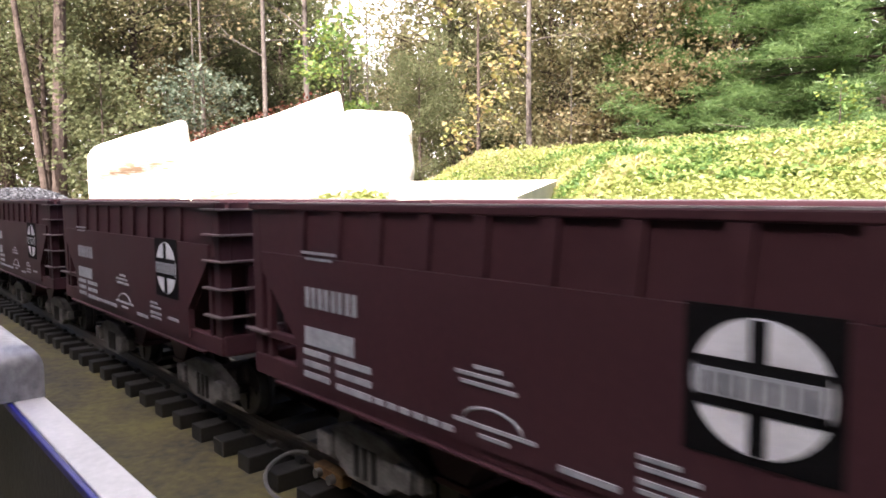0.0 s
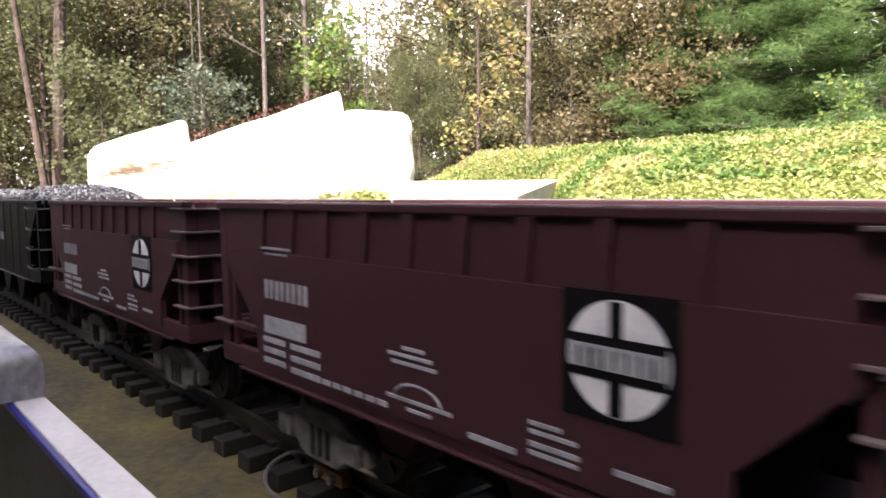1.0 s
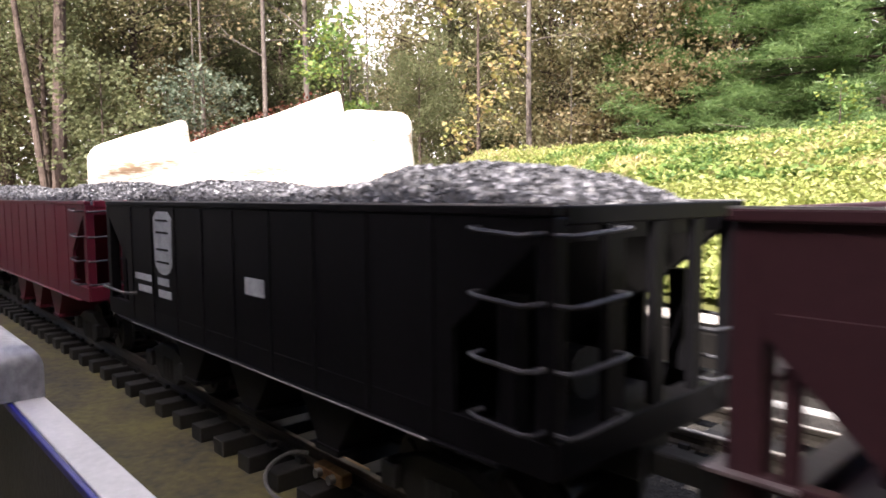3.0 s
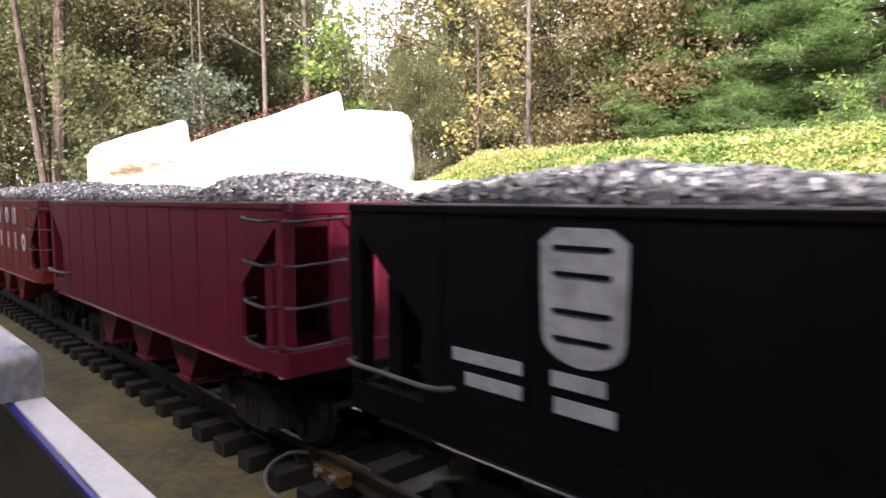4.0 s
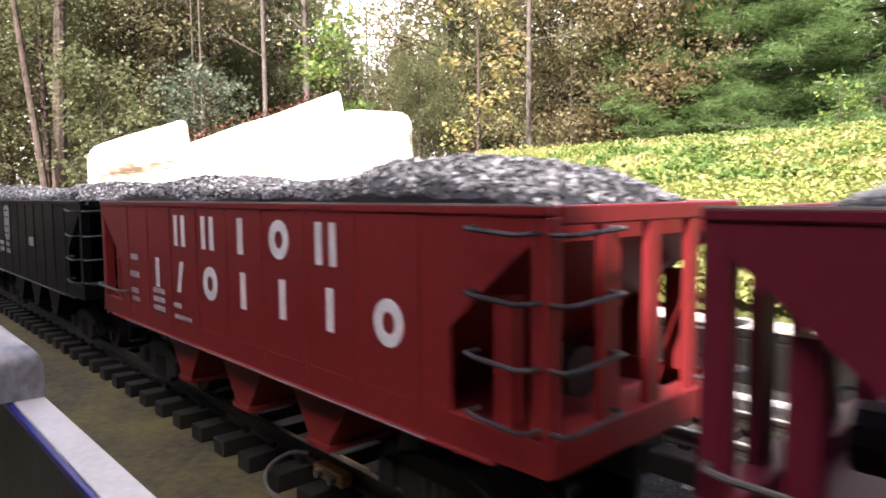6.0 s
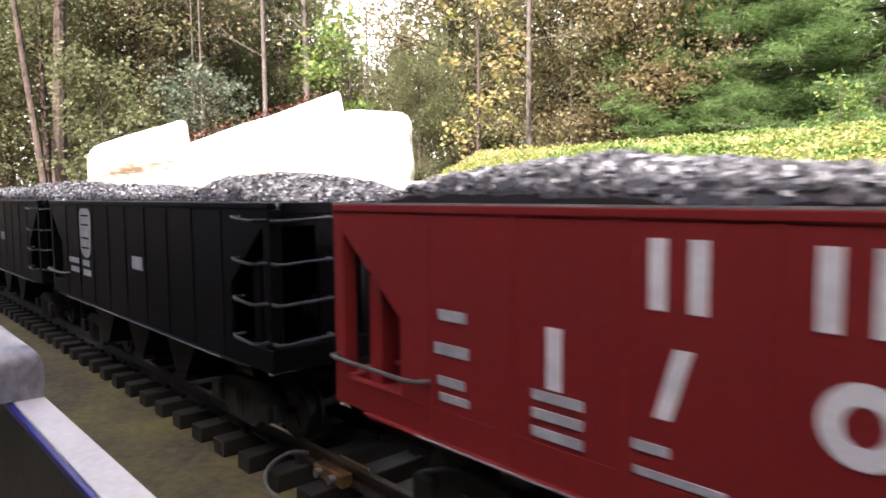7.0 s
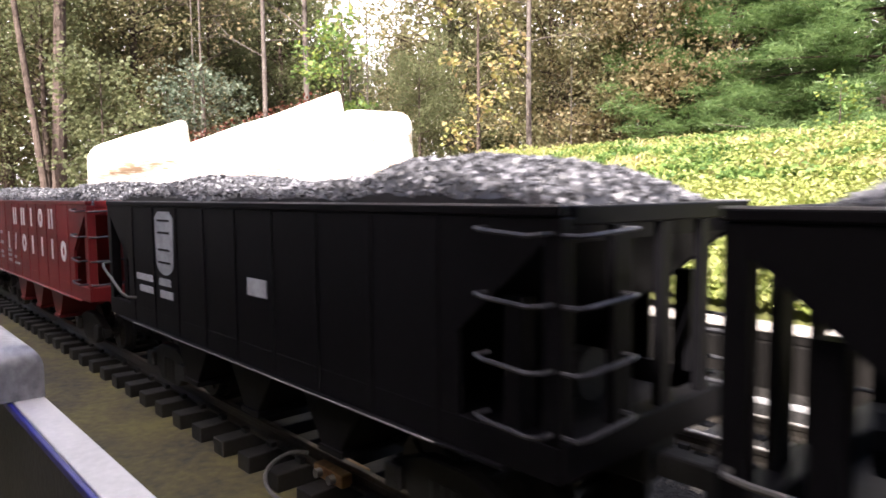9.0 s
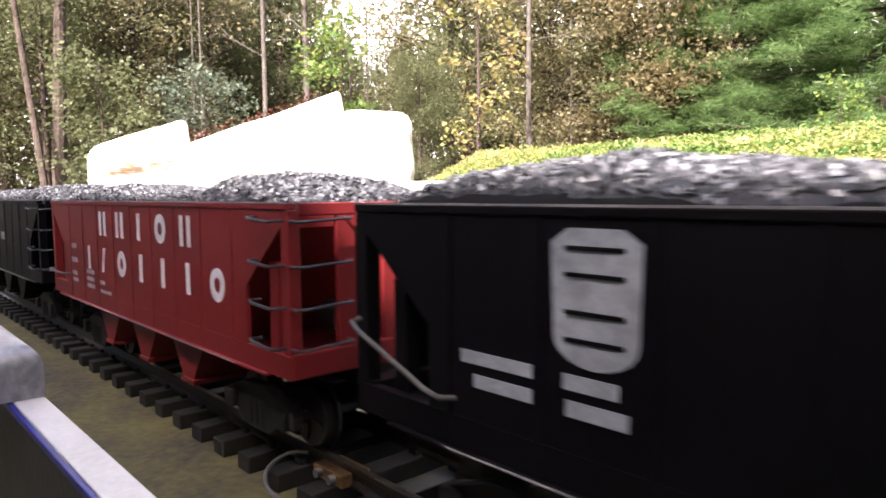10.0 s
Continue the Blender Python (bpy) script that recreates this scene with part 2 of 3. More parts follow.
def coal_mesh():
    """Two low humps of crushed coal over the rim."""
    rng = random.Random(5)
    L, w = 0.366, 0.0500

    def top(x, y):
        u, v = x / (L / 2), y / w
        fall = max(0.0, 1 - abs(u) ** 14) * max(0.0, 1 - 0.85 * abs(v) ** 3.5)
        hump = 0.0045 + 0.0095 * math.exp(-((x - 0.118) / 0.046) ** 2) + 0.0068 * math.exp(-((x + 0.108) / 0.048) ** 2)
        return RIM - 0.004 + fall * hump + 0.004 * min(1, fall * 3) + 0.0018 * noise.noise((x * 60, y * 60, 1.7)) + 0.0012 * noise.noise((x * 230, y * 230, 0.4))
    bm = bmesh.new()
    nx, ny = 130, 34
    grid = [[bm.verts.new((-L / 2 + L * i / nx, -w + 2 * w * j / ny, top(-L / 2 + L * i / nx, -w + 2 * w * j / ny))) for j in range(ny + 1)] for i in range(nx + 1)]
    for i in range(nx):
        for j in range(ny):
            bm.faces.new((grid[i][j], grid[i + 1][j], grid[i + 1][j + 1], grid[i][j + 1]))
    edge = [grid[i][0] for i in range(nx + 1)] + [grid[nx][j] for j in range(1, ny + 1)] + [grid[i][ny] for i in range(nx - 1, -1, -1)] + [grid[0][j] for j in range(ny - 1, 0, -1)]
    low = [bm.verts.new((v.co.x, v.co.y, RIM - 0.012)) for v in edge]
    for k in range(len(edge)):
        bm.faces.new((edge[k], low[k], low[(k + 1) % len(edge)], edge[(k + 1) % len(edge)]))
    verts, faces = [v.co.copy() for v in bm.verts], []
    bm.verts.index_update()
    faces = [[v.index for v in f.verts] for f in bm.faces]
    bm.free()
    for _ in range(12500):                      # sharp little shards
        x, y = rng.uniform(-L / 2, L / 2), rng.uniform(-w, w)
        s = rng.uniform(0.0005, 0.0014)
        rot = Euler((rng.uniform(0, 6), rng.uniform(0, 6), rng.uniform(0, 6))).to_matrix()
        base = len(verts)
        for c in ((1, 1, 1), (-1, -1, 1), (-1, 1, -1), (1, -1, -1)):
            verts.append(rot @ Vector([q * s * rng.uniform(0.5, 1.1) for q in c]) + Vector((x, y, top(x, y) + 0.0004)))
        for f in ((0, 1, 2), (0, 3, 1), (0, 2, 3), (1, 3, 2)):
            faces.append([base + k for k in f])
    me = bpy.data.meshes.new("coal_load")
    me.from_pydata(verts, [], faces)
    me.materials.append(COAL)
    return me


def bars(car, name, rows, material, label, y=-HALF, depth=0.0004, dx=0.0, dz=0.0):
    """Flat marks on the near side: (x0, x1, z0, z1) each."""
    for x0, x1, z0, z1 in rows:
        part(name, boxed(x0 + dx, x1 + dx, y - depth, y + 0.0004, z0 + dz, z1 + dz), material, car, label)


def hopper(L, material, label, truck_mat, truck_label, post, cut, z_cut, z_mid, z_sill, z_low, bays, rungs, ribs, coal):
    """post: corner post width; cut: how far the slope's opening reaches in; z_cut, z_mid: its upper and lower slope heights."""
    A = L / 2
    car = tagged(new("hopper_car"), label, "hopper car", "cars of the train")
    zs = z_sill
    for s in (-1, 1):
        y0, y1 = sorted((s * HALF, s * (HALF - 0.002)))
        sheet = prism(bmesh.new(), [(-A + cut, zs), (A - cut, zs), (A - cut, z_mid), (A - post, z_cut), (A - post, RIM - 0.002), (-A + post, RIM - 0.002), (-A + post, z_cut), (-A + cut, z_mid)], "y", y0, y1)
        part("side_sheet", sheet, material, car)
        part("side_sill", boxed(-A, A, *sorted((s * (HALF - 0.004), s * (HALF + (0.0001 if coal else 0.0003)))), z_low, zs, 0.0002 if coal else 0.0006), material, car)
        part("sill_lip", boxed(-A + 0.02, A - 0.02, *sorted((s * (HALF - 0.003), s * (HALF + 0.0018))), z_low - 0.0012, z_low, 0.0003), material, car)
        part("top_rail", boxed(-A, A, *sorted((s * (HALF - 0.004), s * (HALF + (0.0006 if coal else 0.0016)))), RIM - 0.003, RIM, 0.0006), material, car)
        # highlight of the rim, laid on as a thin pale strip
        part("rim_edge", boxed(-A, A, *sorted((s * (HALF - 0.0012), s * (HALF + (0.0005 if coal else 0.0014)))), RIM - 0.0002, RIM + 0.0004), EDGE_SHINE, car, "pale strip painted as light along the rim")
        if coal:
            part("sill_edge", boxed(-A + 0.05, A - 0.05, *sorted((s * (HALF + 0.0008), s * (HALF + 0.0021))), z_low - 0.0008, z_low - 0.0002), EDGE_SHINE, car, "pale strip painted as light along the sill")
        for e in (-1, 1):
            part("corner_post", boxed(*sorted((e * A, e * (A - post))), *sorted((s * HALF, s * (HALF - 0.006))), zs, RIM - 0.003, 0.0006), material, car)
            if coal:
                xm = e * (A - 0.0208)
                part("side_post", boxed(xm - 0.0034, xm + 0.0034, *sorted((s * (HALF - 0.004), s * (HALF - 0.010))), zs, z_mid + 0.012), material, car)
    for e in (-1, 1):
        x0, x1 = sorted((e * A, e * (A - 0.003)))
        part("end_sheet", boxed(x0, x1, -HALF + 0.006, HALF - 0.006, RIM - 0.0056 if coal else z_cut - 0.0055, RIM, 0.0006), material, car)
        if coal:
            part("inner_end", boxed(*sorted((e * (A - post - 0.001), e * (A - post - 0.004))), -HALF + 0.0025, HALF - 0.0025, z_cut - 0.0005, RIM - 0.004), material, car)
        part("end_sill", boxed(*sorted((e * (A + 0.001), e * (A - 0.008))), -HALF + 0.001, HALF - 0.001, z_low, zs + 0.001, 0.0008), material, car)
        if coal:
            for y, half in ((-0.0257, 0.0044), (-0.002, 0.0029), (0.0228, 0.0026)):
                part("end_post", boxed(x0, x1, y - half, y + half, zs, RIM - 0.0058), material, car)
        dz = (z_cut - z_mid) / (cut - post)
        reach = (z_cut - z_low) / dz
        xa, xb = e * (A - post - 0.001), e * (A - post - reach)
        part("slope_sheet", prism(bmesh.new(), [(xa, z_cut), (xb, z_low), (xb - e * 0.004, z_low), (xa - e * 0.003, z_cut + 0.001)], "y", -HALF + 0.0025, HALF - 0.0025), material, car)
        part("end_platform", boxed(*sorted((e * (A - 0.008), e * (A - cut - 0.03))), -HALF + 0.014, HALF - 0.014, z_low + 0.001, z_low + 0.004), material, car)
        part("centre_sill", boxed(*sorted((e * (A - 0.002), e * (A - 0.12))), -0.009, 0.009, z_low - 0.014, z_low + 0.001, 0.001), TRUCK_DARK, car)
        bm = boxed(*sorted((e * (A - 0.001), e * (A + 0.024))), -0.004, 0.004, z_low - 0.012, z_low - 0.004, 0.001)
        box(bm, *sorted((e * (A + 0.016), e * (A + 0.0255))), -0.007, 0.007, z_low - 0.014, z_low - 0.002, 0.002)
        part("coupler", bm, TRUCK_DARK, car, "black knuckle coupler")
        # a brake cylinder on the end platform
        bm = tube(bmesh.new(), [(e * (A - 0.020), -0.012, zs + 0.009), (e * (A - 0.034), -0.012, zs + 0.009)], 0.009, 12)
        part("brake_cylinder", bm, TRUCK_DARK, car, "black brake cylinder on the end platform")
        truck(car, e * (A - 0.063), truck_mat, truck_label)
    part("floor_sheet", boxed(-A + cut + 0.03, A - cut - 0.03, -HALF + 0.003, HALF - 0.003, z_low + 0.0005, z_low + 0.003), material, car)
    inset = 0.006 if coal else 0.020
    for b in bays:
        bm = prism(bmesh.new(), [(b - 0.025, z_low), (b + 0.025, z_low), (b + 0.007, 0.0375), (b - 0.007, 0.0375)], "y", -HALF + inset, HALF - inset)
        chute = part("hopper_bay", bm, material, car)
        part("bay_door", boxed(b - 0.009, b + 0.009, -HALF + inset - 0.001, HALF - inset + 0.001, 0.0350, 0.0380, 0.0006), material, chute)
    first = None
    for x in ribs:
        for s in (-1, 1):
            if first is None:
                if coal:
                    bm = boxed(-0.0014, 0.0014, -0.0004, 0.0002, z_low + 0.001, RIM - 0.003, 0.00018)
                else:
                    bm = prism(bmesh.new(), [(-0.0030, RIM - 0.003), (0.0030, RIM - 0.003), (0.0011, RIM - 0.021), (-0.0011, RIM - 0.021)], "y", -0.0015, 0.0002)
                first = part("side_rib", bm, material, car)
                first.matrix_basis = pose(x, s * HALF, 0)
            else:
                again(first, car, pose(x, s * HALF, 0, 0, 0, 0 if s < 0 else 180))
    # grab irons: on the leading corner a ladder round the post, on the trailing one a low pair
    for s, e, zz in ((-1, 1, rungs), (1, -1, rungs), (-1, -1, () if coal else rungs[-1:]), (1, 1, rungs[-2:])):
        yo = s * HALF
        for z in zz:
            if not coal:                       # flat strap rungs that meet at the corner
                part("ladder_rung", boxed(*sorted((e * (A - 0.0155), e * (A + 0.0040))), *sorted((yo, yo + s * 0.0030)), z - 0.0006, z + 0.0004, 0.0002), STRAP, car, "pale strap rung, wear and lit top in its colour")
                part("ladder_rung", boxed(*sorted((e * A, e * (A + 0.0042))), *sorted((yo - s * 0.0002, yo - s * 0.0180)), z - 0.0009, z + 0.0001, 0.0002), STRAP, car, "pale strap rung, wear and lit top in its colour")
                continue
            xs, xe = e * (A - 0.003), e * (A - 0.0275)
            part("grab_iron", grab([(xs, yo, z - 0.0005), (xs, yo + s * 0.0045, z - 0.0005), (xs - e * 0.004, yo + s * 0.0055, z - 0.001), (xe + e * 0.004, yo + s * 0.0055, z), (xe, yo + s * 0.0045, z + 0.0005), (xe, yo - s * 0.001, z + 0.0005)], 0.0008), IRON, car, "thin dark wire rung")
            ys, ye = s * (HALF - 0.001), s * (HALF - 0.029)
            part("end_rung", grab([(e * A, ys, z - 0.001), (e * (A + 0.0045), ys, z - 0.001), (e * (A + 0.0055), ys - s * 0.004, z - 0.001), (e * (A + 0.0055), ye + s * 0.004, z), (e * (A + 0.0045), ye, z), (e * A, ye, z)], 0.0008), IRON, car, "thin dark wire rung")
        if not coal:
            part("ladder_stile", boxed(*sorted((e * (A - 0.003), e * (A + 0.0005))), *sorted((s * (HALF - 0.0145), s * (HALF - 0.0180))), z_low + 0.002, z_cut - 0.006), material, car)
            part("ladder_stile", boxed(*sorted((e * (A - 0.0115), e * (A - 0.0150))), *sorted((s * (HALF - 0.0002), s * (HALF - 0.003))), zs, z_cut - 0.006), material, car)
    if not coal:
        for e in (-1, 1):
            part("brake_step", boxed(*sorted((e * (A - 0.002), e * (A + 0.007))), -0.034, -0.014, 0.0968, 0.0982, 0.0003), material, car)
    if coal:
        bar = part("step_bar", tube(bmesh.new(), [(0, 0.002, 0), (0.002, -0.004, 0), (0.008, -0.0055, 0), (0.046, -0.0055, -0.0005), (0.052, -0.004, -0.0005), (0.054, 0.002, -0.0005)], 0.0009, 8), WIRE, car, "bent grey wire step")
        bar.location = (-A + 0.002, -HALF, 0.0812)
        load = new("coal_load", COAL_MESH)
        load.parent = car
        tagged(load, "heaped load of crushed black coal", kind="stuff")
    return car


COAL_MESH = coal_mesh()
LONG, SHORT = 0.3995, 0.296
RUNGS = (0.1312, 0.1122, 0.0942, 0.0767)
RIBS = [i * 0.0362 for i in range(-4, 5)]


def long_hopper(material, label, length=LONG):
    return hopper(length, material, label, TRUCK_DARK, "", 0.0064, 0.040, 0.1277, 0.0997, 0.0727, 0.0624, (-0.0715, 0.0, 0.0715), RUNGS, RIBS, True)


def shield(car, x, z, w, h):
    n = 10
    pts = [(x - w / 2, z + h * 0.40), (x - w * 0.30, z + h / 2), (x + w * 0.30, z + h / 2), (x + w / 2, z + h * 0.40), (x + w * 0.47, z - h * 0.28)]
    pts += [(x + w * 0.47 * math.cos(math.pi * k / n), z - h * 0.28 - h * 0.22 * math.sin(math.pi * k / n)) for k in range(1, n)]
    pts += [(x - w * 0.47, z - h * 0.28)]
    e = part("shield_emblem", prism(bmesh.new(), pts, "y", -HALF - 0.0005, -HALF + 0.0003), SILVER, car, "silver-grey shield emblem")
    for k, zz in enumerate((0.36, 0.17, -0.10, -0.30)):
        part("emblem_bar", boxed(x - w * 0.33, x + w * 0.33, -HALF - 0.0009, -HALF, z + h * zz - 0.0006, z + h * zz + 0.0006), INK, e)


def black_hopper():
    car = long_hopper(BLACK, "black hopper car heaped with coal, silver shield on its side", 0.389)
    shield(car, -0.0897, 0.1143, 0.0275, 0.0364)
    bars(car, "stencil_bar", [(-0.1385, -0.1105, 0.0903, 0.0942), (-0.1330, -0.1105, 0.0832, 0.0872), (-0.0995, -0.0825, 0.0898, 0.0940), (-0.0985, -0.0795, 0.0826, 0.0870), (0.0132, 0.0315, 0.0958, 0.1038)], SILVER, "grey stencilled data")
    return car


def ring(bm, x, z, w, h, thick):
    """An upright oval band."""
    n = 28
    def edge(q, y):
        return [bm.verts.new((x + (w / 2 - q) * math.cos(2 * math.pi * k / n), y, z + (h / 2 - q) * math.sin(2 * math.pi * k / n))) for k in range(n)]
    loops = [edge(0, -HALF), edge(0, -HALF - 0.0004), edge(thick, -HALF - 0.0004), edge(thick, -HALF)]
    for p, q in zip(loops, loops[1:]):
        for k in range(n):
            bm.faces.new((p[k], p[(k + 1) % n], q[(k + 1) % n], q[k]))
    bmesh.ops.recalc_face_normals(bm, faces=bm.faces)
    return bm


def glyphs(car, start, step, shapes, z0, z1, w):
    """Plain white shapes where large lettering stands: 'two' bars, 'one' bar, an 'oval' band, a 'wedge'."""
    y0, y1 = -HALF - 0.0004, -HALF + 0.0002
    for i, shape in enumerate(shapes):
        x = start + i * step
        bm = bmesh.new()
        if shape == "two":
            box(bm, x - w * 0.44, x - w * 0.17, y0, y1, z0, z1)
            box(bm, x + w * 0.17, x + w * 0.44, y0, y1, z0, z1)
        elif shape == "one":
            box(bm, x - w * 0.15, x + w * 0.15, y0, y1, z0, z1)
        elif shape == "oval":
            ring(bm, x, (z0 + z1) / 2, w, z1 - z0, w * 0.27)
        else:
            prism(bm, [(x - w * 0.42, z0), (x - w * 0.16, z0), (x + w * 0.16, z1), (x - w * 0.12, z1)], "y", y0, y1)
        part("side_mark", bm, WHITE, car, "white painted shape")


def red_hopper():
    car = long_hopper(RED, "bright red hopper car heaped with coal, white marks on its side")
    glyphs(car, -0.0575, 0.0368, ("two", "two", "one", "oval", "two"), 0.1141, 0.1309, 0.0165)
    glyphs(car, -0.0930, 0.0370, ("one", "wedge", "oval", "one", "one", "one", "oval"), 0.0885, 0.1055, 0.0165)
    rows = [(-0.1395, -0.1270, 0.1018, 0.1052), (-0.1415, -0.1260, 0.0908, 0.0944), (-0.1400, -0.1280, 0.0808, 0.0838), (-0.1390, -0.1260, 0.0758, 0.0784)]
    rows += [(-0.1005, -0.0835, 0.0848 - 0.0052 * k, 0.0876 - 0.0052 * k) for k in range(3)]
    rows += [(-0.0685, -0.0590, 0.0795, 0.0820), (-0.0680, -0.0450, 0.0735, 0.0755)]
    bars(car, "stencil_bar", rows, SILVER, "small white stencilled data")
    return car


def maroon_hopper():
    return long_hopper(MAROON, "plain maroon hopper car heaped with coal, unlettered sides")


def brown_hopper():
    car = hopper(SHORT, BROWN, "empty brown two-bay hopper car with round cross emblem", TRUCK_GREY, "weathered grey truck", 0.0075, 0.039, 0.1117, 0.0807, 0.0702, 0.0612, (-0.037, 0.037), (0.1347, 0.1221, 0.1090, 0.0952, 0.0812), [(-0.1030 + 0.0255 * i) for i in range(9)], False)
    # the lower side stands a little proud of the ribbed band
    A = SHORT / 2
    for s in (-1, 1):
        bm = prism(bmesh.new(), [(-A + 0.039, 0.0655), (A - 0.039, 0.0655), (A - 0.039, 0.0812), (A - 0.011, 0.1085), (A - 0.011, 0.1167), (-A + 0.011, 0.1167), (-A + 0.011, 0.1085), (-A + 0.039, 0.0812)], "y", *sorted((s * HALF, s * (HALF + 0.0014))))
        part("lower_side", bm, BROWN, car)
        part("side_bar", boxed(-A + 0.006, -A + 0.041, *sorted((s * (HALF + 0.0006), s * (HALF - 0.004))), 0.0789, 0.0817, 0.0005), BROWN, car)
        part("cross_bar", boxed(-A + 0.030, -A + 0.034, *sorted((s * (HALF - 0.004), s * 0.002)), 0.0792, 0.0812), BROWN, car)
    y = -HALF - 0.0014
    x, z, r = 0.0800, 0.1008, 0.0147
    e = part("emblem_panel", boxed(x - 0.0166, x + 0.0166, y - 0.0003, y + 0.0003, z - 0.0166, z + 0.0166), INK, car, "black square panel with white disc")
    part("disc", disc(bmesh.new(), r, y - 0.0006, y, z, x, 36), WHITE, e, "white disc")
    part("cross_bar", boxed(x - 0.0018, x + 0.0018, y - 0.0009, y, z - r * 0.97, z + r * 0.97), INK, e)
    part("cross_bar", boxed(x - r * 0.95, x + r * 0.95, y - 0.00085, y, z - 0.0054, z + 0.0054), INK, e)
    part("grey_band", boxed(x - r * 0.92, x + r * 0.92, y - 0.0012, y, z - 0.0030, z + 0.0030), SILVER, e)
    for k in range(7):
        part("band_gap", boxed(x - 0.0105 + 0.0035 * k - 0.0004, x - 0.0105 + 0.0035 * k + 0.0004, y - 0.0014, y, z - 0.0026, z + 0.0022), INK, e)
    rows = []
    x0 = -0.1045
    for i in range(4):                         # initials become blocks
        q = x0 + 0.0022 + i * 0.0094
        rows += [(q, q + 0.0026, 0.1000, 0.1082), (q + 0.0045, q + 0.0071, 0.1000, 0.1082)]
    bars(car, "side_mark", rows, SILVER, "white painted block", y, dx=0.002, dz=-0.0033)
    rows = [(x0 + 0.0012, x0 + 0.0355, 0.0848, 0.0922)]
    for k in range(3):
        rows.append((x0, x0 + 0.0185, 0.0806 - 0.0046 * k, 0.0830 - 0.0046 * k))
    for k in range(3):
        rows.append((x0 + 0.0235, x0 + 0.046, 0.0806 - 0.0050 * k, 0.0830 - 0.0050 * k))
    rows += [(x0, x0 + 0.025, 0.1214, 0.1224), (x0 + 0.003, x0 + 0.022, 0.1191, 0.1200)]
    rows += [(-0.006, 0.005, 0.0928, 0.0940), (-0.014, 0.009, 0.0902, 0.0914), (-0.012, 0.011, 0.0876, 0.0888)]
    rows += [(-0.015, 0.018, 0.0752, 0.0764), (-0.004, 0.008, 0.0722, 0.0734)]
    rows += [(0.026, 0.0447, 0.0708, 0.0726), (0.050, 0.061, 0.0812, 0.0824), (0.050, 0.066, 0.0788, 0.0800), (0.050, 0.067, 0.0752, 0.0766), (0.050, 0.0665, 0.0728, 0.0740), (0.0777, 0.093, 0.0750, 0.0766)]
    rows += [(-0.0566 + 0.0072 * k, -0.0514 + 0.0072 * k, 0.0708, 0.0728) for k in range(6)]
    bars(car, "stencil_bar", rows, SILVER, "small white stencilled data", y, dx=0.002, dz=-0.0033)
    part("arch_mark", tube(bmesh.new(), [(0.003 + 0.012 * math.cos(math.pi * k / 8), y, 0.0733 + 0.0050 * math.sin(math.pi * k / 8)) for k in range(9)], 0.0005, 5), SILVER, car)
    return car


# where each car's middle stands on the track when the clip starts
V = 0.2948
LAG = (-0.002, 0.0006, 0.004, 0.0042, 0.003, 0.0, 0.0, 0.0, 0.0016, 0.0022, 0.0024)     # small shifts fitted to where the cars sit in view, second by second
CARS = []
brown, black, maroon, red = brown_hopper(), black_hopper(), maroon_hopper(), red_hopper()
for kind, fresh, x in ((brown, 1, -0.1384), (brown, 0, -0.4701), (brown, 0, -0.8085), (black, 1, -1.1987), (maroon, 1, -1.6435), (red, 1, -2.0859), (black, 0, -2.5308), (black, 0, -2.9631), (red, 0, -3.4069), (black, 0, -3.8500)):
    CARS.append((kind if fresh else copy_thing(kind, pose(0, 0, 0)), x))
# two loads sit a little high in their cars
for k in (5, 7):
    for o in CARS[k][0].children:
        if o.name.startswith("coal_load"):
            o.location = (0, 0, 0.003)
# one black car's wire step has come loose and hangs askew
for o in CARS[7][0].children:
    if o.name.startswith("step_bar"):
        o.matrix_basis = pose(-0.1925, -HALF - 0.001, 0.0967, 0, 20, 0)

# ---- ground and track ----
bm = bmesh.new()
bmesh.ops.create_grid(bm, x_segments=40, y_segments=40, size=60)
for v in bm.verts:
    d = math.hypot(v.co.x, v.co.y)
    v.co.z = -0.02 + (0.35 * noise.noise(v.co * 0.05) if d > 16 else 0.0)
tagged(part("ground", bm, FOREST), "brown leaf-strewn forest floor", "ground", kind="structure")
tagged(part("pavement", boxed(-6.0, 2.5, -2.0, 0.45, -0.10, 0.0), SLAB), "damp algae-stained concrete slab under the track", "pavement", kind="structure")


def rail_mesh(x0, x1):
    h = 0.0085
    return prism(bmesh.new(), [(-0.0040, 0), (0.0040, 0), (0.0036, 0.0012), (0.0008, 0.0022), (0.0008, h - 0.0032), (0.0018, h - 0.0024), (0.0018, h - 0.0003), (0.0014, h), (-0.0014, h), (-0.0018, h - 0.0003), (-0.0018, h - 0.0024), (-0.0008, h - 0.0032), (-0.0008, 0.0022), (-0.0036, 0.0012)], "x", x0, x1)


def track(y, label, half_tie, metal):
    tr = tagged(new("railway_track"), label, "railway track", "parallel tracks")
    tr.location = (0, y, 0)
    for s in (-1, 1):
        r = part("rail", rail_mesh(-5.5, 1.2), RAIL, tr, "worn metal rail")
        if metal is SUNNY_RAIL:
            part("rail_head", boxed(-5.5, 1.2, s * 0.0243 - 0.0013, s * 0.0243 + 0.0013, 0.0172, 0.0179, 0.0002), metal, tr, "pale strip painted as a sunlit rail head")
        r.location = (0, s * 0.0243, 0.009)
    tie = None
    x = 0.9366
    k = 0
    while x > -5.4:
        if tie is None:
            tie = part("tie", boxed(-0.0064, 0.0064, -half_tie, half_tie, 0.0, 0.0090, 0.0007), TIE, tr)
            tie.location = (x, 0, 0)
        else:
            again(tie, tr, pose(x, 0, 0, 0, 0, math.sin(k * 12.9) * 0.7))
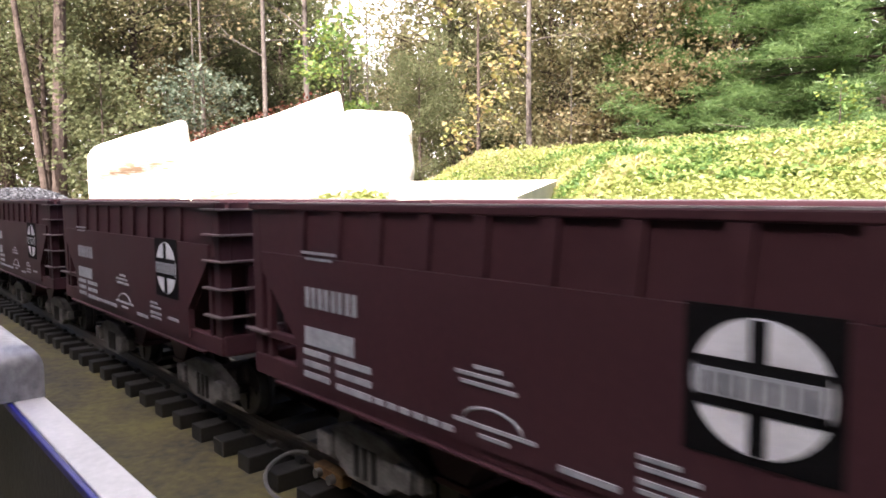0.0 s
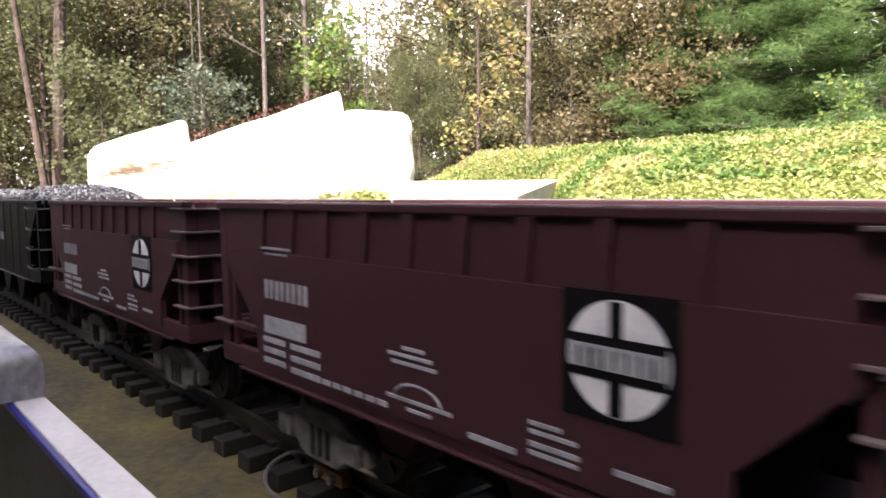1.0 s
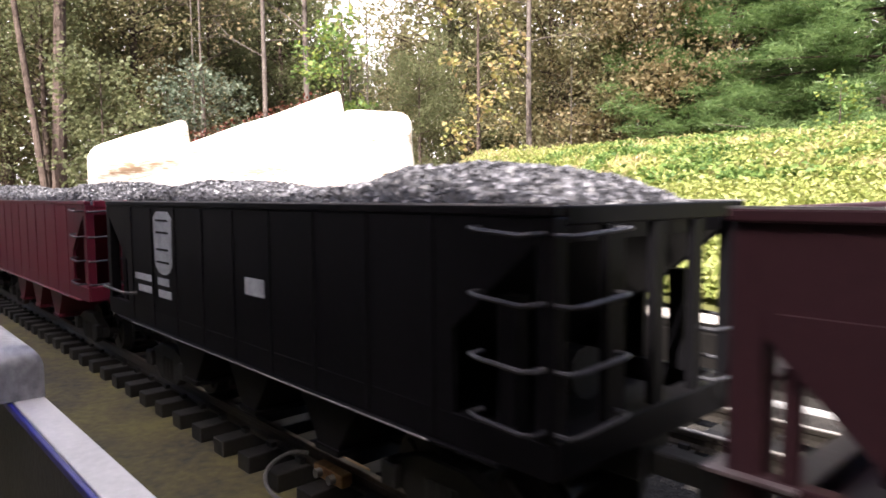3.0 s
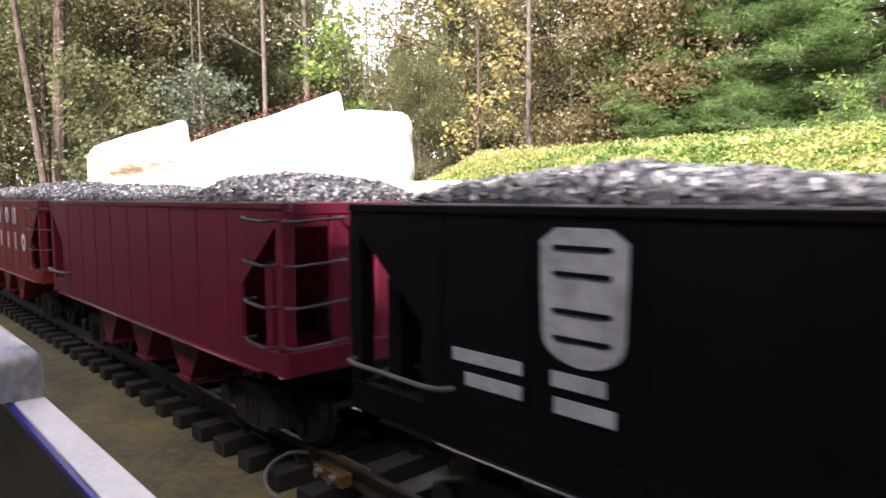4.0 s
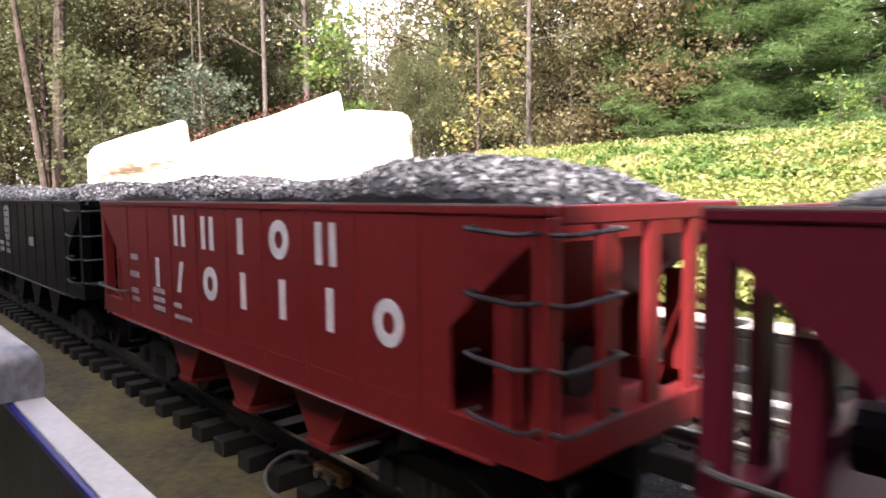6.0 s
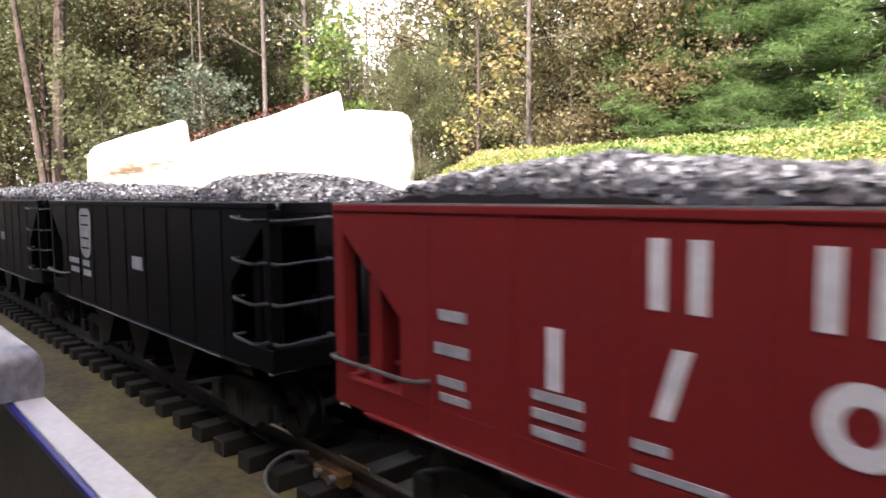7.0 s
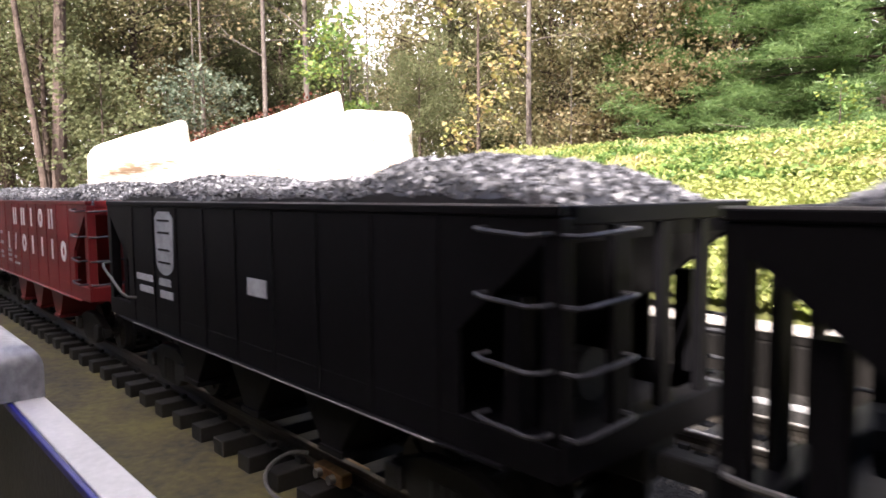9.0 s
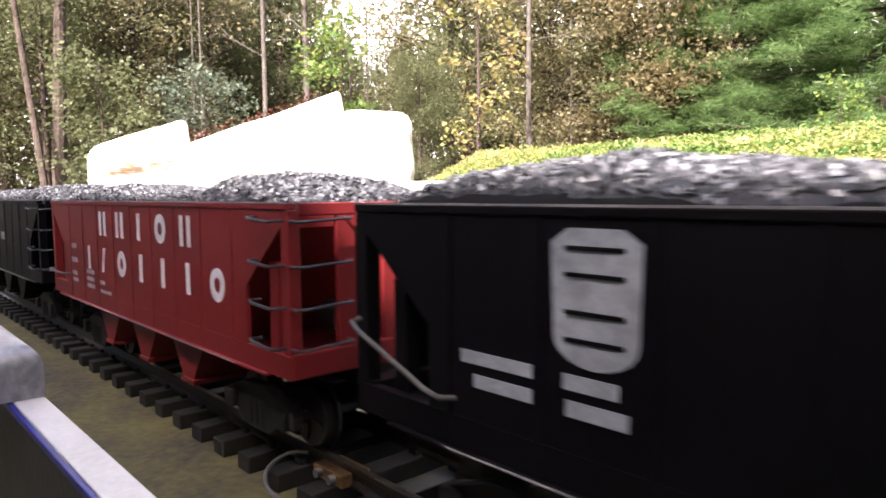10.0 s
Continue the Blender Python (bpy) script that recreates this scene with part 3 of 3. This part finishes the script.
        x -= 0.03005
        k += 1
    fast = None
    x = 0.9366
    while x > -1.4:
        for s in (-1, 1):
            for q in (-1, 1):
                m = pose(x, s * 0.0243 + q * 0.0052, 0.009)
                if fast is None:
                    fast = part("rail_clip", boxed(-0.0030, 0.0030, -0.0016, 0.0016, -0.0005, 0.0026, 0.0004), TIE, tr)
                    fast.matrix_basis = m
                else:
                    again(fast, tr, m)
        x -= 0.03005
    return tr


track(0.0, "brass-railed model railway track on dark ties, rail joint clamped", 0.046, RAIL)
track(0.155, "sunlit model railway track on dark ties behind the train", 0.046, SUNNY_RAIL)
# dark sheet added to keep the sunlit slab here from showing bright
tagged(part("track_bed", boxed(-5.6, 1.7, 0.052, 0.2845, 0.0005, 0.0035), DARK_BED), "dark sheet added between the track and the edging", "track bed", kind="structure")


def clamp():
    c = tagged(new("rail_clamp"), "brass rail joint clamp with screws and wire loop", "rail clamp")
    c.location = (-0.2660, -0.0243, 0.009)
    part("jaw", boxed(-0.012, 0.012, -0.0085, -0.0022, 0.0, 0.0062, 0.0008), BRASS, c)
    part("jaw", boxed(-0.012, 0.012, 0.0022, 0.0075, 0.0, 0.0058, 0.0008), BRASS, c)
    for x in (-0.0055, 0.0055):
        part("screw", tube(bmesh.new(), [(x, -0.0080, 0.0032), (x, -0.0115, 0.0032)], 0.0022, 12), WIRE, c, "steel screw head")
    pts = [(-0.024, -0.004, 0.006), (-0.030, -0.008, 0.0065), (-0.033, -0.016, 0.004), (-0.028, -0.026, 0.001), (-0.016, -0.030, -0.004), (0.0, -0.026, -0.006), (0.012, -0.018, -0.005)]
    for _ in range(2):
        pts = [pts[0]] + [tuple(a + (b - a) * f for a, b in zip(p, q)) for p, q in zip(pts, pts[1:]) for f in (0.25, 0.75)] + [pts[-1]]
    part("wire", tube(bmesh.new(), pts, 0.0010, 8), WIRE, c, "grey feeder wire")
    return c


clamp()

# low edging behind the second track
edge = tagged(new("garden_edging"), "low dark timber edging, sunlit top painted as a pale cap", "garden edging")
edge.location = (0, 0.285, 0)
part("board", boxed(-5.5, 1.6, 0.0, 0.030, 0.0, 0.036, 0.001), EDGING, edge)
part("board", boxed(-5.5, 1.6, 0.003, 0.030, 0.0362, 0.0425, 0.001), EDGING, edge)
# sun on the top edge is put into this cap's pale colour
part("cap", boxed(-5.5, 1.6, 0.002, 0.034, 0.0427, 0.0450, 0.0008), PALE, edge, "pale cap painted as a sunlit top")
# stand-in strip for a bright lit line, taken for another rail
strip = tagged(part("edge_strip", boxed(-5.5, 1.6, 0.246, 0.249, 0.0034, 0.0075, 0.0008), STEEL), "thin strip added for a bright line along the ground", "metal strip")

# steel-topped blue beam before the lens, with a rounded dark block lying on it
beam = tagged(new("metal_beam"), "blue-sided beam with scuffed steel top", "beam")
part("top_plate", boxed(-0.75, 0.03, -0.1618, -0.1538, 0.0815, 0.0840, 0.0004), STEEL, beam, "scuffed steel top plate")
part("side_plate", boxed(-0.75, 0.03, -0.1632, -0.1620, 0.0818, 0.0838, 0.0003), BLUE, beam, "blue painted edge")
part("web", boxed(-0.75, 0.03, -0.1600, -0.1570, 0.003, 0.0813, 0.0005), DARKSTEEL, beam)
part("foot", boxed(-0.75, 0.03, -0.1640, -0.1540, 0.0, 0.003, 0.0005), DARKSTEEL, beam)
bm = boxed(-0.62, -0.222, -0.176, -0.1538, 0.0842, 0.1002)
es = [e for e in bm.edges if all(v.co.z > 0.09 for v in e.verts)]
bmesh.ops.bevel(bm, geom=es, offset=0.0072, segments=6, profile=0.5, affect="EDGES")
tagged(smooth(part("metal_block", bm, BLOCK_STEEL)), "dark worn metal block with rounded top lying on the beam", "metal block")


# ---- far place: rays from the eye by bearing ----
def bearing(px, dist):
    """A place on the plan at a bearing given as the picture's width counts it, and that far off."""
    a = math.atan((px - 784) / 1217.9)
    th = math.pi - YAW - a
    return EYE[0] + dist * math.cos(th), EYE[1] + dist * math.sin(th)


def bank_height(x, y):
    dx, dy = x - EYE[0], y - EYE[1]
    d = math.hypot(dx, dy)
    th = math.degrees(math.atan2(dy, dx))          # 98 at the frame's right edge, 141 near its middle
    side = min(1.0, max(0.0, (145.0 - th) / 10.0))
    crest = 0.335 + 0.0029 * max(-12.0, min(60.0, 143 - th)) + 0.02 * noise.noise((x * 0.9, y * 0.9, 3.1))
    near = 0.55 + 2.5 * min(1.0, max(0.0, (th - 124) / 6.0))
    t = min(1.0, max(0.0, (d - near) / (4.4 - near)))
    rise = t * t * (3 - 2 * t) if t < 1 else 1.0
    t2 = t ** 0.8
    return 0.045 + (crest - 0.045) * (0.45 * t2 + 0.55 * rise) * side - 0.09 * (1 - side) - max(0, d - 5.2) * 0.05


verts, faces = [], []
NA, ND = 90, 60
for i in range(NA + 1):
    th = radians(60 + (152 - 60) * i / NA)
    for j in range(ND + 1):
        d = 0.30 + 6.7 * (j / ND) ** 1.4
        x, y = EYE[0] + d * math.cos(th), EYE[1] + d * math.sin(th)
        y = max(y, 0.318)
        verts.append((x, y, bank_height(x, y) + 0.012 * noise.noise((x * 5, y * 5, 0))))
for i in range(NA):
    for j in range(ND):
        a = i * (ND + 1) + j
        faces.append((a, a + 1, a + ND + 2, a + ND + 1))
me = bpy.data.meshes.new("bank")
me.from_pydata(verts, [], faces)
me.materials.append(SOIL)
tagged(new("bank", me), "earth bank under low green plants", "bank", kind="structure")


def leaves(name, places, size, material, label, category, flat=0.5, seed=1, long=1.0, parent=None, kind="", wide=0.34):
    """Many pointed leaves, each two triangles folded a little along its rib; places are rows x, y, z."""
    rng = np.random.default_rng(seed)
    p = np.asarray(places, float)
    n = len(p)
    d = rng.normal(size=(n, 3))
    d[:, 2] *= flat
    d /= np.linalg.norm(d, axis=1)[:, None]
    nrm = rng.normal(size=(n, 3)) * 0.55 + np.array([0, 0, 1.0])
    s = np.cross(d, nrm)
    s /= np.linalg.norm(s, axis=1)[:, None] + 1e-9
    k = (size * rng.uniform(0.55, 1.25, n))[:, None]
    up = np.cross(s, d)
    a, b = p - d * k * 0.5 * long, p + d * k * 0.5 * long
    l, r = p + s * k * wide + up * k * 0.10, p - s * k * wide + up * k * 0.10
    vs = np.stack([a, l, b, r], 1).reshape(-1, 3)
    idx = np.arange(n)[:, None] * 4
    fs = np.concatenate([idx + [[0, 1, 2]], idx + [[0, 2, 3]]], 0)
    me = bpy.data.meshes.new(name)
    me.from_pydata(vs.tolist(), [], fs.tolist())
    me.materials.append(material)
    ob = new(name, me)
    ob.parent = parent
    return tagged(ob, label, category, kind=kind)


rng = np.random.default_rng(11)
spots, sorts = [], []
while len(spots) < 165000:
    th = radians(rng.uniform(92, 147))
    d = 0.52 + 5.0 * rng.uniform() ** 1.15
    x, y = EYE[0] + d * math.cos(th), EYE[1] + d * math.sin(th)
    if y < 0.33:
        continue
    h = bank_height(x, y)
    if h < 0.02:
        continue
    patch = noise.noise((x * 2.3, y * 2.3, 5.0)) + 0.6 * noise.noise((x * 7.0, y * 7.0, 2.0))
    tall = 0.5 + 0.5 * noise.noise((x * 11.0, y * 11.0, 8.0))
    spots.append((x, y, h + 0.006 + (0.012 + 0.055 * tall) * rng.uniform() * min(1, d / 2.2)))
    # dry patches, biased to the crest to paint in its sunlit grass
    dry = patch + rng.normal() * 0.22 + (0.10 if d > 3.6 else 0.0)
    sorts.append(0 if d < 1.6 else (2 if dry > 0.50 else (3 if dry < -0.28 and d < 4.0 else 1)))
spots, sorts = np.array(spots), np.array(sorts)
leaves("ground_cover", spots[sorts == 1], 0.0175, L_COVER, "low yellow-green ground cover plants on the bank", "ground cover", 0.5, 3, kind="stuff")
leaves("ground_cover", spots[sorts == 0], 0.012, L_COVER, "low yellow-green ground cover plants by the edging", "ground cover", 0.5, 4, kind="stuff")
leaves("dry_grass", spots[sorts == 2], 0.027, L_DRY, "straw-coloured dry grass patches on the bank", "dry grass", 0.9, 5, 1.6, kind="stuff", wide=0.10)
leaves("weeds", spots[sorts == 3] + np.array([0, 0, 0.006]), 0.021, L_SHADY, "darker green leafy weeds that paint in shadow on the bank", "weeds", 0.5, 6, kind="stuff")


# ---- rocks ----
TURN = radians(4)


def rock(px0, px1, dist, z_left, z_right, thick, seed, label, worn=0.04):
    """A block with a sloping top, its front turned to the sun, worn and cracked."""
    (xa, ya), (xb, yb) = bearing(px0, dist), bearing(px1, dist)
    w = math.hypot(xb - xa, yb - ya) / math.cos(TURN)
    bm = bmesh.new()
    bmesh.ops.create_cube(bm, size=1.0)
    for v in bm.verts:
        left = v.co.x < 0
        top = v.co.z > 0
        v.co = Vector((v.co.x * w, v.co.y * thick, (z_left if left else z_right) if top else -0.05))
        if top and v.co.y < 0:
            v.co.y += 0.04
    bmesh.ops.bevel(bm, geom=list(bm.edges), offset=worn, segments=4, profile=0.6, affect="EDGES")
    bmesh.ops.subdivide_edges(bm, edges=[e for e in bm.edges if e.calc_length() > 0.08], cuts=7, use_grid_fill=True)
    bmesh.ops.triangulate(bm, faces=bm.faces)
    for v in bm.verts:
        q = v.co * 6 + Vector((seed * 7, 0, 0))
        v.co += Vector((noise.noise(q), noise.noise(q + Vector((9, 0, 0))), 0.5 * noise.noise(q + Vector((0, 9, 0))))) * 0.014
        v.co.y += 0.020 * math.sin(v.co.z * 34 - v.co.x * 8 + seed)
    ob = smooth(part("rock", bm, ROCK), 50)
    ob.matrix_basis = Matrix.Translation(((xa + xb) / 2, (ya + yb) / 2, 0)) @ Matrix.Rotation(math.atan2(yb - ya, xb - xa) + TURN, 4, "Z") @ Matrix.Translation((0, thick / 2, 0))
    return tagged(ob, label, "rock", "pale rocks behind the track")


def high(py, dist, px):
    """Height at which a level line of the picture lies that far off."""
    a = math.atan((px - 784) / 1217.9)
    return EYE[2] + dist * math.cos(a) * (342.0 + (px - 784) * -0.0085 - py) / 1217.9


D_ROCK = 3.3
rock(160, 346, D_ROCK, high(262, D_ROCK, 160), high(205, D_ROCK, 330), 0.30, 1, "cream sunlit rock with a sloping top", 0.065)
rock(320, 616, D_ROCK, high(262, D_ROCK, 310), high(158, D_ROCK, 616), 0.34, 2, "long cream sunlit rock slab rising to a peak")
rock(602, 738, D_ROCK, high(194, D_ROCK, 640), high(194, D_ROCK, 700), 0.30, 3, "blocky cream sunlit rock with rounded corners", 0.085)
bm = bmesh.new()
lower, upper = [bearing(px, 2.15) for px in (690, 800, 915)], [bearing(px, 3.25) for px in (690, 840, 990)]
ring = [(x, y, 0.128) for x, y in lower] + [(x, y, high(320, 3.25, 860)) for x, y in upper[::-1]]
top = [bm.verts.new(p) for p in ring]
foot = [bm.verts.new((x, y, -0.05)) for x, y, z in ring]
bm.faces.new(top)
bm.faces.new(foot[::-1])
for k in range(6):
    bm.faces.new((top[k], foot[k], foot[(k + 1) % 6], top[(k + 1) % 6]))
bmesh.ops.recalc_face_normals(bm, faces=bm.faces)
tagged(part("concrete_ramp", bm, PALE), "pale concrete ramp in full sun beside the rocks", "ramp")
# two unseen walls added to hold sun and sky light off the train
tagged(part("wall_south", boxed(-4.2, 2.6, -1.41, -1.23, -0.05, 1.585), SHADE_WALL), "unseen dark wall added behind the camera to shade the train", "wall", kind="structure")
tagged(part("wall_east", boxed(2.605, 2.80, -1.41, 2.40, -0.05, 3.2), SHADE_WALL), "unseen dark wall added past the track's end to dim the car ends", "wall", kind="structure")


# ---- glowing sheet for the bright sky past the wood ----
# curved sheet glows white, as the world sky alone stays too dark there
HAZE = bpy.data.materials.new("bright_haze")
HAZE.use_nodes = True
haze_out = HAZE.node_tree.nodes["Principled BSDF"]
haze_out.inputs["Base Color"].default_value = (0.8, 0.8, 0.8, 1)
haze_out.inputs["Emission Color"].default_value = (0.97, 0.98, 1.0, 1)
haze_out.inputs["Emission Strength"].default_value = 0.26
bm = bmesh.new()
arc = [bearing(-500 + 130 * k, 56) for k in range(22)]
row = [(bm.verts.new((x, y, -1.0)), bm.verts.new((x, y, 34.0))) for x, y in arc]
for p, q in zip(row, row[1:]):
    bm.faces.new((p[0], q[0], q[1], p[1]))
tagged(part("backdrop", bm, HAZE), "glowing sheet added for the bright hazy sky beyond the wood", "backdrop", kind="structure")


# ---- trees ----
def wander(rng, p, d, n, step, bend):
    pts = [Vector(p)]
    d = Vector(d).normalized()
    for _ in range(n):
        d = (d + Vector((rng.uniform(-1, 1), rng.uniform(-1, 1), rng.uniform(-0.6, 0.8))) * bend).normalized()
        pts.append(pts[-1] + d * step)
    return pts


def tree(label, h, r, leaf, bark, seed, count=5200, size=0.085, base=0.1, spread=1.4, pine=False, lean=(0, 0), limbs=26, category="tree", clump=0.34, name="tree"):
    """A tapered trunk, limbs, and leaves in clumps along the limbs' outer halves."""
    rng = random.Random(seed)
    t = tagged(new(name), label, category, "trees at the wood's edge")
    stem = [Vector((lean[0] * (i / 8) * h + 0.03 * r * 10 * noise.noise((i * 0.7, seed, 0)), lean[1] * (i / 8) * h, h * i / 8)) for i in range(9)]
    bm = tube(bmesh.new(), stem, r, 10, r * 0.25)
    centres = []
    for k in range(limbs):
        f = base + (0.98 - base) * (k + rng.random()) / limbs
        i = min(7, int(f * 8))
        p = stem[i].lerp(stem[i + 1], f * 8 - i)
        a = rng.uniform(0, 2 * math.pi)
        reach = spread * (1.15 - 0.75 * f if pine else 0.55 + 0.6 * math.sin(math.pi * min(1, f * 0.9 + 0.1))) * rng.uniform(0.6, 1.2)
        pts = wander(rng, p, (math.cos(a), math.sin(a), 0.02 if pine else rng.uniform(0.15, 0.7)), 5, reach / 5, 0.10 if pine else 0.22)
        tube(bm, pts, r * 0.22 * (1.1 - f * 0.6), 5, r * 0.05)
        for q in range(2):
            tw = wander(rng, pts[2 + q], (math.cos(a + rng.uniform(-1, 1)), math.sin(a + rng.uniform(-1, 1)), 0.2), 3, reach * 0.14, 0.3)
            tube(bm, tw, r * 0.07, 4, r * 0.03)
            centres += tw[1:]
        centres += pts[2:]
    part("trunk", bm, bark, t)
    if count:
        g = np.random.default_rng(seed)
        c = np.array([tuple(v) for v in centres])
        pick = c[g.integers(0, len(c), count)]
        off = g.normal(size=(count, 3)) * clump * np.array([1, 1, 0.35 if pine else 0.75])
        leaves("crown", pick + off * 0.62, size, leaf, "", "", 0.5, seed, 1.6 if pine else 1.0, t, wide=0.06 if pine else 0.40)
    return t


def put(t, px, dist, turn=0.0, z=-0.02, s=1.0):
    x, y = bearing(px, dist)
    t.matrix_basis = pose(x, y, z, 0, 0, turn) @ Matrix.Diagonal((s, s, s, 1))
    return t


rngt = random.Random(21)
olive = put(tree("olive-green leafy tree at the wood's edge", 5.6, 0.09, L_OLIVE, BARK, 1, 27000, 0.060, 0.03, 1.6, limbs=60, clump=0.30), 800, 12.6)
dark = put(tree("dark green shrubby tree in the wood", 5.0, 0.08, L_DARK, BARK, 2, 26000, 0.060, 0.03, 1.6, limbs=60, clump=0.30), 505, 15.0)
rust = put(tree("rusty brown autumn tree in the wood", 5.6, 0.09, L_RUST, BARK, 3, 26000, 0.058, 0.10, 1.7, limbs=60, clump=0.30), 1150, 11.0)
pine = put(tree("bright green pine with layered boughs", 4.6, 0.09, L_PINE, BARK, 4, 78000, 0.070, 0.03, 1.9, True, limbs=64, clump=0.17), 1290, 11.0)


def more(src, rows):
    for px, dist, s in rows:
        put(copy_thing(src, pose(0, 0, 0)), px, dist, rngt.uniform(0, 360), s=1.0).scale = (s, s, s)


more(pine, [(1450, 10.2, 1.0), (1560, 9.5, 0.95), (1370, 13.0, 1.15)])
more(olive, [(20, 12.5, 1.0), (250, 12.5, 0.95), (860, 15, 1.1), (975, 11.5, 0.85), (430, 16, 1.1), (-90, 13, 1), (1070, 11.2, 0.85), (1000, 14, 1.1)])
more(dark, [(90, 11.5, 0.7), (200, 14, 0.95), (380, 13.5, 0.75), (745, 11.0, 0.45), (830, 12.5, 0.6), (1050, 12, 0.6), (1180, 11.5, 0.5), (470, 15, 0.9), (610, 17, 0.62), (690, 18, 0.72), (1260, 14, 1.1)])
more(rust, [(310, 17, 0.9)])

# the wood goes on behind, with a gap where the sky comes through
g = np.random.default_rng(17)
far_olive, far_dark = [], []
while len(far_olive) + len(far_dark) < 52000:
    px, dist = g.uniform(-330, 1900), g.uniform(20, 30)
    gap = math.exp(-((px - 672) / 56) ** 2)
    ceiling_here = (8.5 - 3.8 * gap) * (0.82 + 0.25 * noise.noise((px * 0.012, dist * 0.3, 4.0)))
    z = g.uniform() * ceiling_here
    x, y = bearing(px, dist)
    (far_olive if noise.noise((px * 0.01, z * 0.5, 9.0)) + g.normal() * 0.25 > 0 else far_dark).append((x, y, z))
leaves("far_wood", far_olive, 0.30, L_OLIVE, "far olive-brown wood behind the near trees", "wood", 0.9, 18, 1.2, kind="stuff", wide=0.3)
leaves("far_wood", far_dark, 0.30, L_DARK, "far dark green wood behind the near trees", "wood", 0.9, 19, 1.2, kind="stuff", wide=0.3)

# slender bare trunks that stand out before the wood
put(tree("tall straight pine trunk with rough brown bark", 9.0, 0.095, L_OLIVE, BARK, 31, 900, 0.07, 0.62, 1.5, limbs=14, lean=(0.034, 0.038)), 108, 10.5)
put(tree("slender leaning bare trunk", 7.0, 0.050, L_OLIVE, BARK, 32, 500, 0.09, 0.55, 1.2, lean=(-0.10, -0.08), limbs=12), 88, 10.2)
put(tree("slender pale bare trunk with twiggy branches", 8.0, 0.042, L_RUST, PALE_BARK, 33, 300, 0.08, 0.25, 1.0, limbs=22), 476, 10.5)
put(tree("pale grey bare trunk with crooked branches", 8.0, 0.048, L_RUST, PALE_BARK, 34, 300, 0.08, 0.30, 1.1, limbs=22, lean=(-0.01, 0.0)), 550, 10.5)
put(tree("slender pale trunk with bare side branches", 7.0, 0.044, L_OLIVE, PALE_BARK, 35, 500, 0.09, 0.2, 0.9, limbs=20), 936, 9.6)
put(tree("thin grey bare trunk in the wood", 8.0, 0.024, L_RUST, PALE_BARK, 36, 200, 0.06, 0.3, 1.0, limbs=18), 366, 11.5)
twiggy = put(tree("slender grey tree with bare twigs", 5.5, 0.017, L_RUST, PALE_BARK, 37, 700, 0.04, 0.12, 1.0, limbs=46), 352, 11.2)
more(twiggy, [(205, 12.6, 0.8), (625, 13.5, 1.2), (655, 14.5, 1.2), (715, 13.5, 1.2), (1010, 10.5, 0.7)])
put(tree("small oak with golden and orange leaves", 2.9, 0.030, L_GOLD, BARK, 41, 900, 0.072, 0.10, 0.55, limbs=20, clump=0.12), 848, 8.2)
put(tree("yellow-green sapling rising behind the rocks", 2.3, 0.022, L_FRESH, BARK, 42, 1300, 0.065, 0.22, 0.55, limbs=18, clump=0.15), 612, 8.6)
put(tree("grey-green bush behind the rocks", 1.55, 0.020, L_BLUE, BARK, 43, 2300, 0.05, 0.15, 0.60, limbs=26, clump=0.14, category="bush", name="bush"), 370, 8.5)
put(tree("fresh green bush on the bank's crest", 0.55, 0.010, L_FRESH, BARK, 44, 300, 0.045, 0.2, 0.16, limbs=12, clump=0.06, category="bush", name="bush"), 1480, 6.2, z=0.42)
put(tree("dense dark green bush under the trees", 1.7, 0.020, L_DARK, BARK, 45, 2600, 0.065, 0.05, 0.7, limbs=26, clump=0.18, category="bush", name="bush"), 190, 9.0)
fringe = []
g = np.random.default_rng(12)
for _ in range(1500):                          # dry plants along the slab's back edge
    q = g.uniform()
    px = 345 + 255 * q
    x, y = bearing(px, 3.85 + g.uniform(0, 0.25))
    fringe.append((x, y, g.uniform(0.0, 1.0) ** 0.5 * high(236 - 82 * q, 3.9, px)))
leaves("dry_plants", fringe, 0.022, L_RUSSET, "russet dry plants growing behind the rocks", "dry plants", 0.9, 14, kind="stuff")
tuft = []
g = np.random.default_rng(8)
bx, by = bearing(635, 2.4)
for _ in range(1900):
    a, q = g.uniform(0, 6.283), g.uniform() ** 0.5
    tuft.append((bx + 0.27 * q * math.cos(a), by + 0.27 * q * math.sin(a), 0.02 + (high(338, 2.4, 635) - 0.02) * (1 - q ** 3) * g.uniform(0.1, 1.0)))
leaves("plant_tuft", tuft, 0.035, L_COVER, "low mound of green plants before the rocks", "plant", 0.5, 9)


# ---- movement ----
def motions():
    for car, x0 in CARS:
        walk(car, [(t, pose(x0 + V * t + LAG[t], 0, 0)) for t in range(11)])
        for t in car.children:
            if not t.name.startswith("truck"):
                continue
            for w in t.children:
                if w.name.startswith("wheelset"):
                    x, z = w.location.x, w.location.z
                    walk(w, [(k / 15, pose(x, 0, z, 0, math.degrees(V / WHEEL_R) * k / 15, 0)) for k in range(151)])


motions()
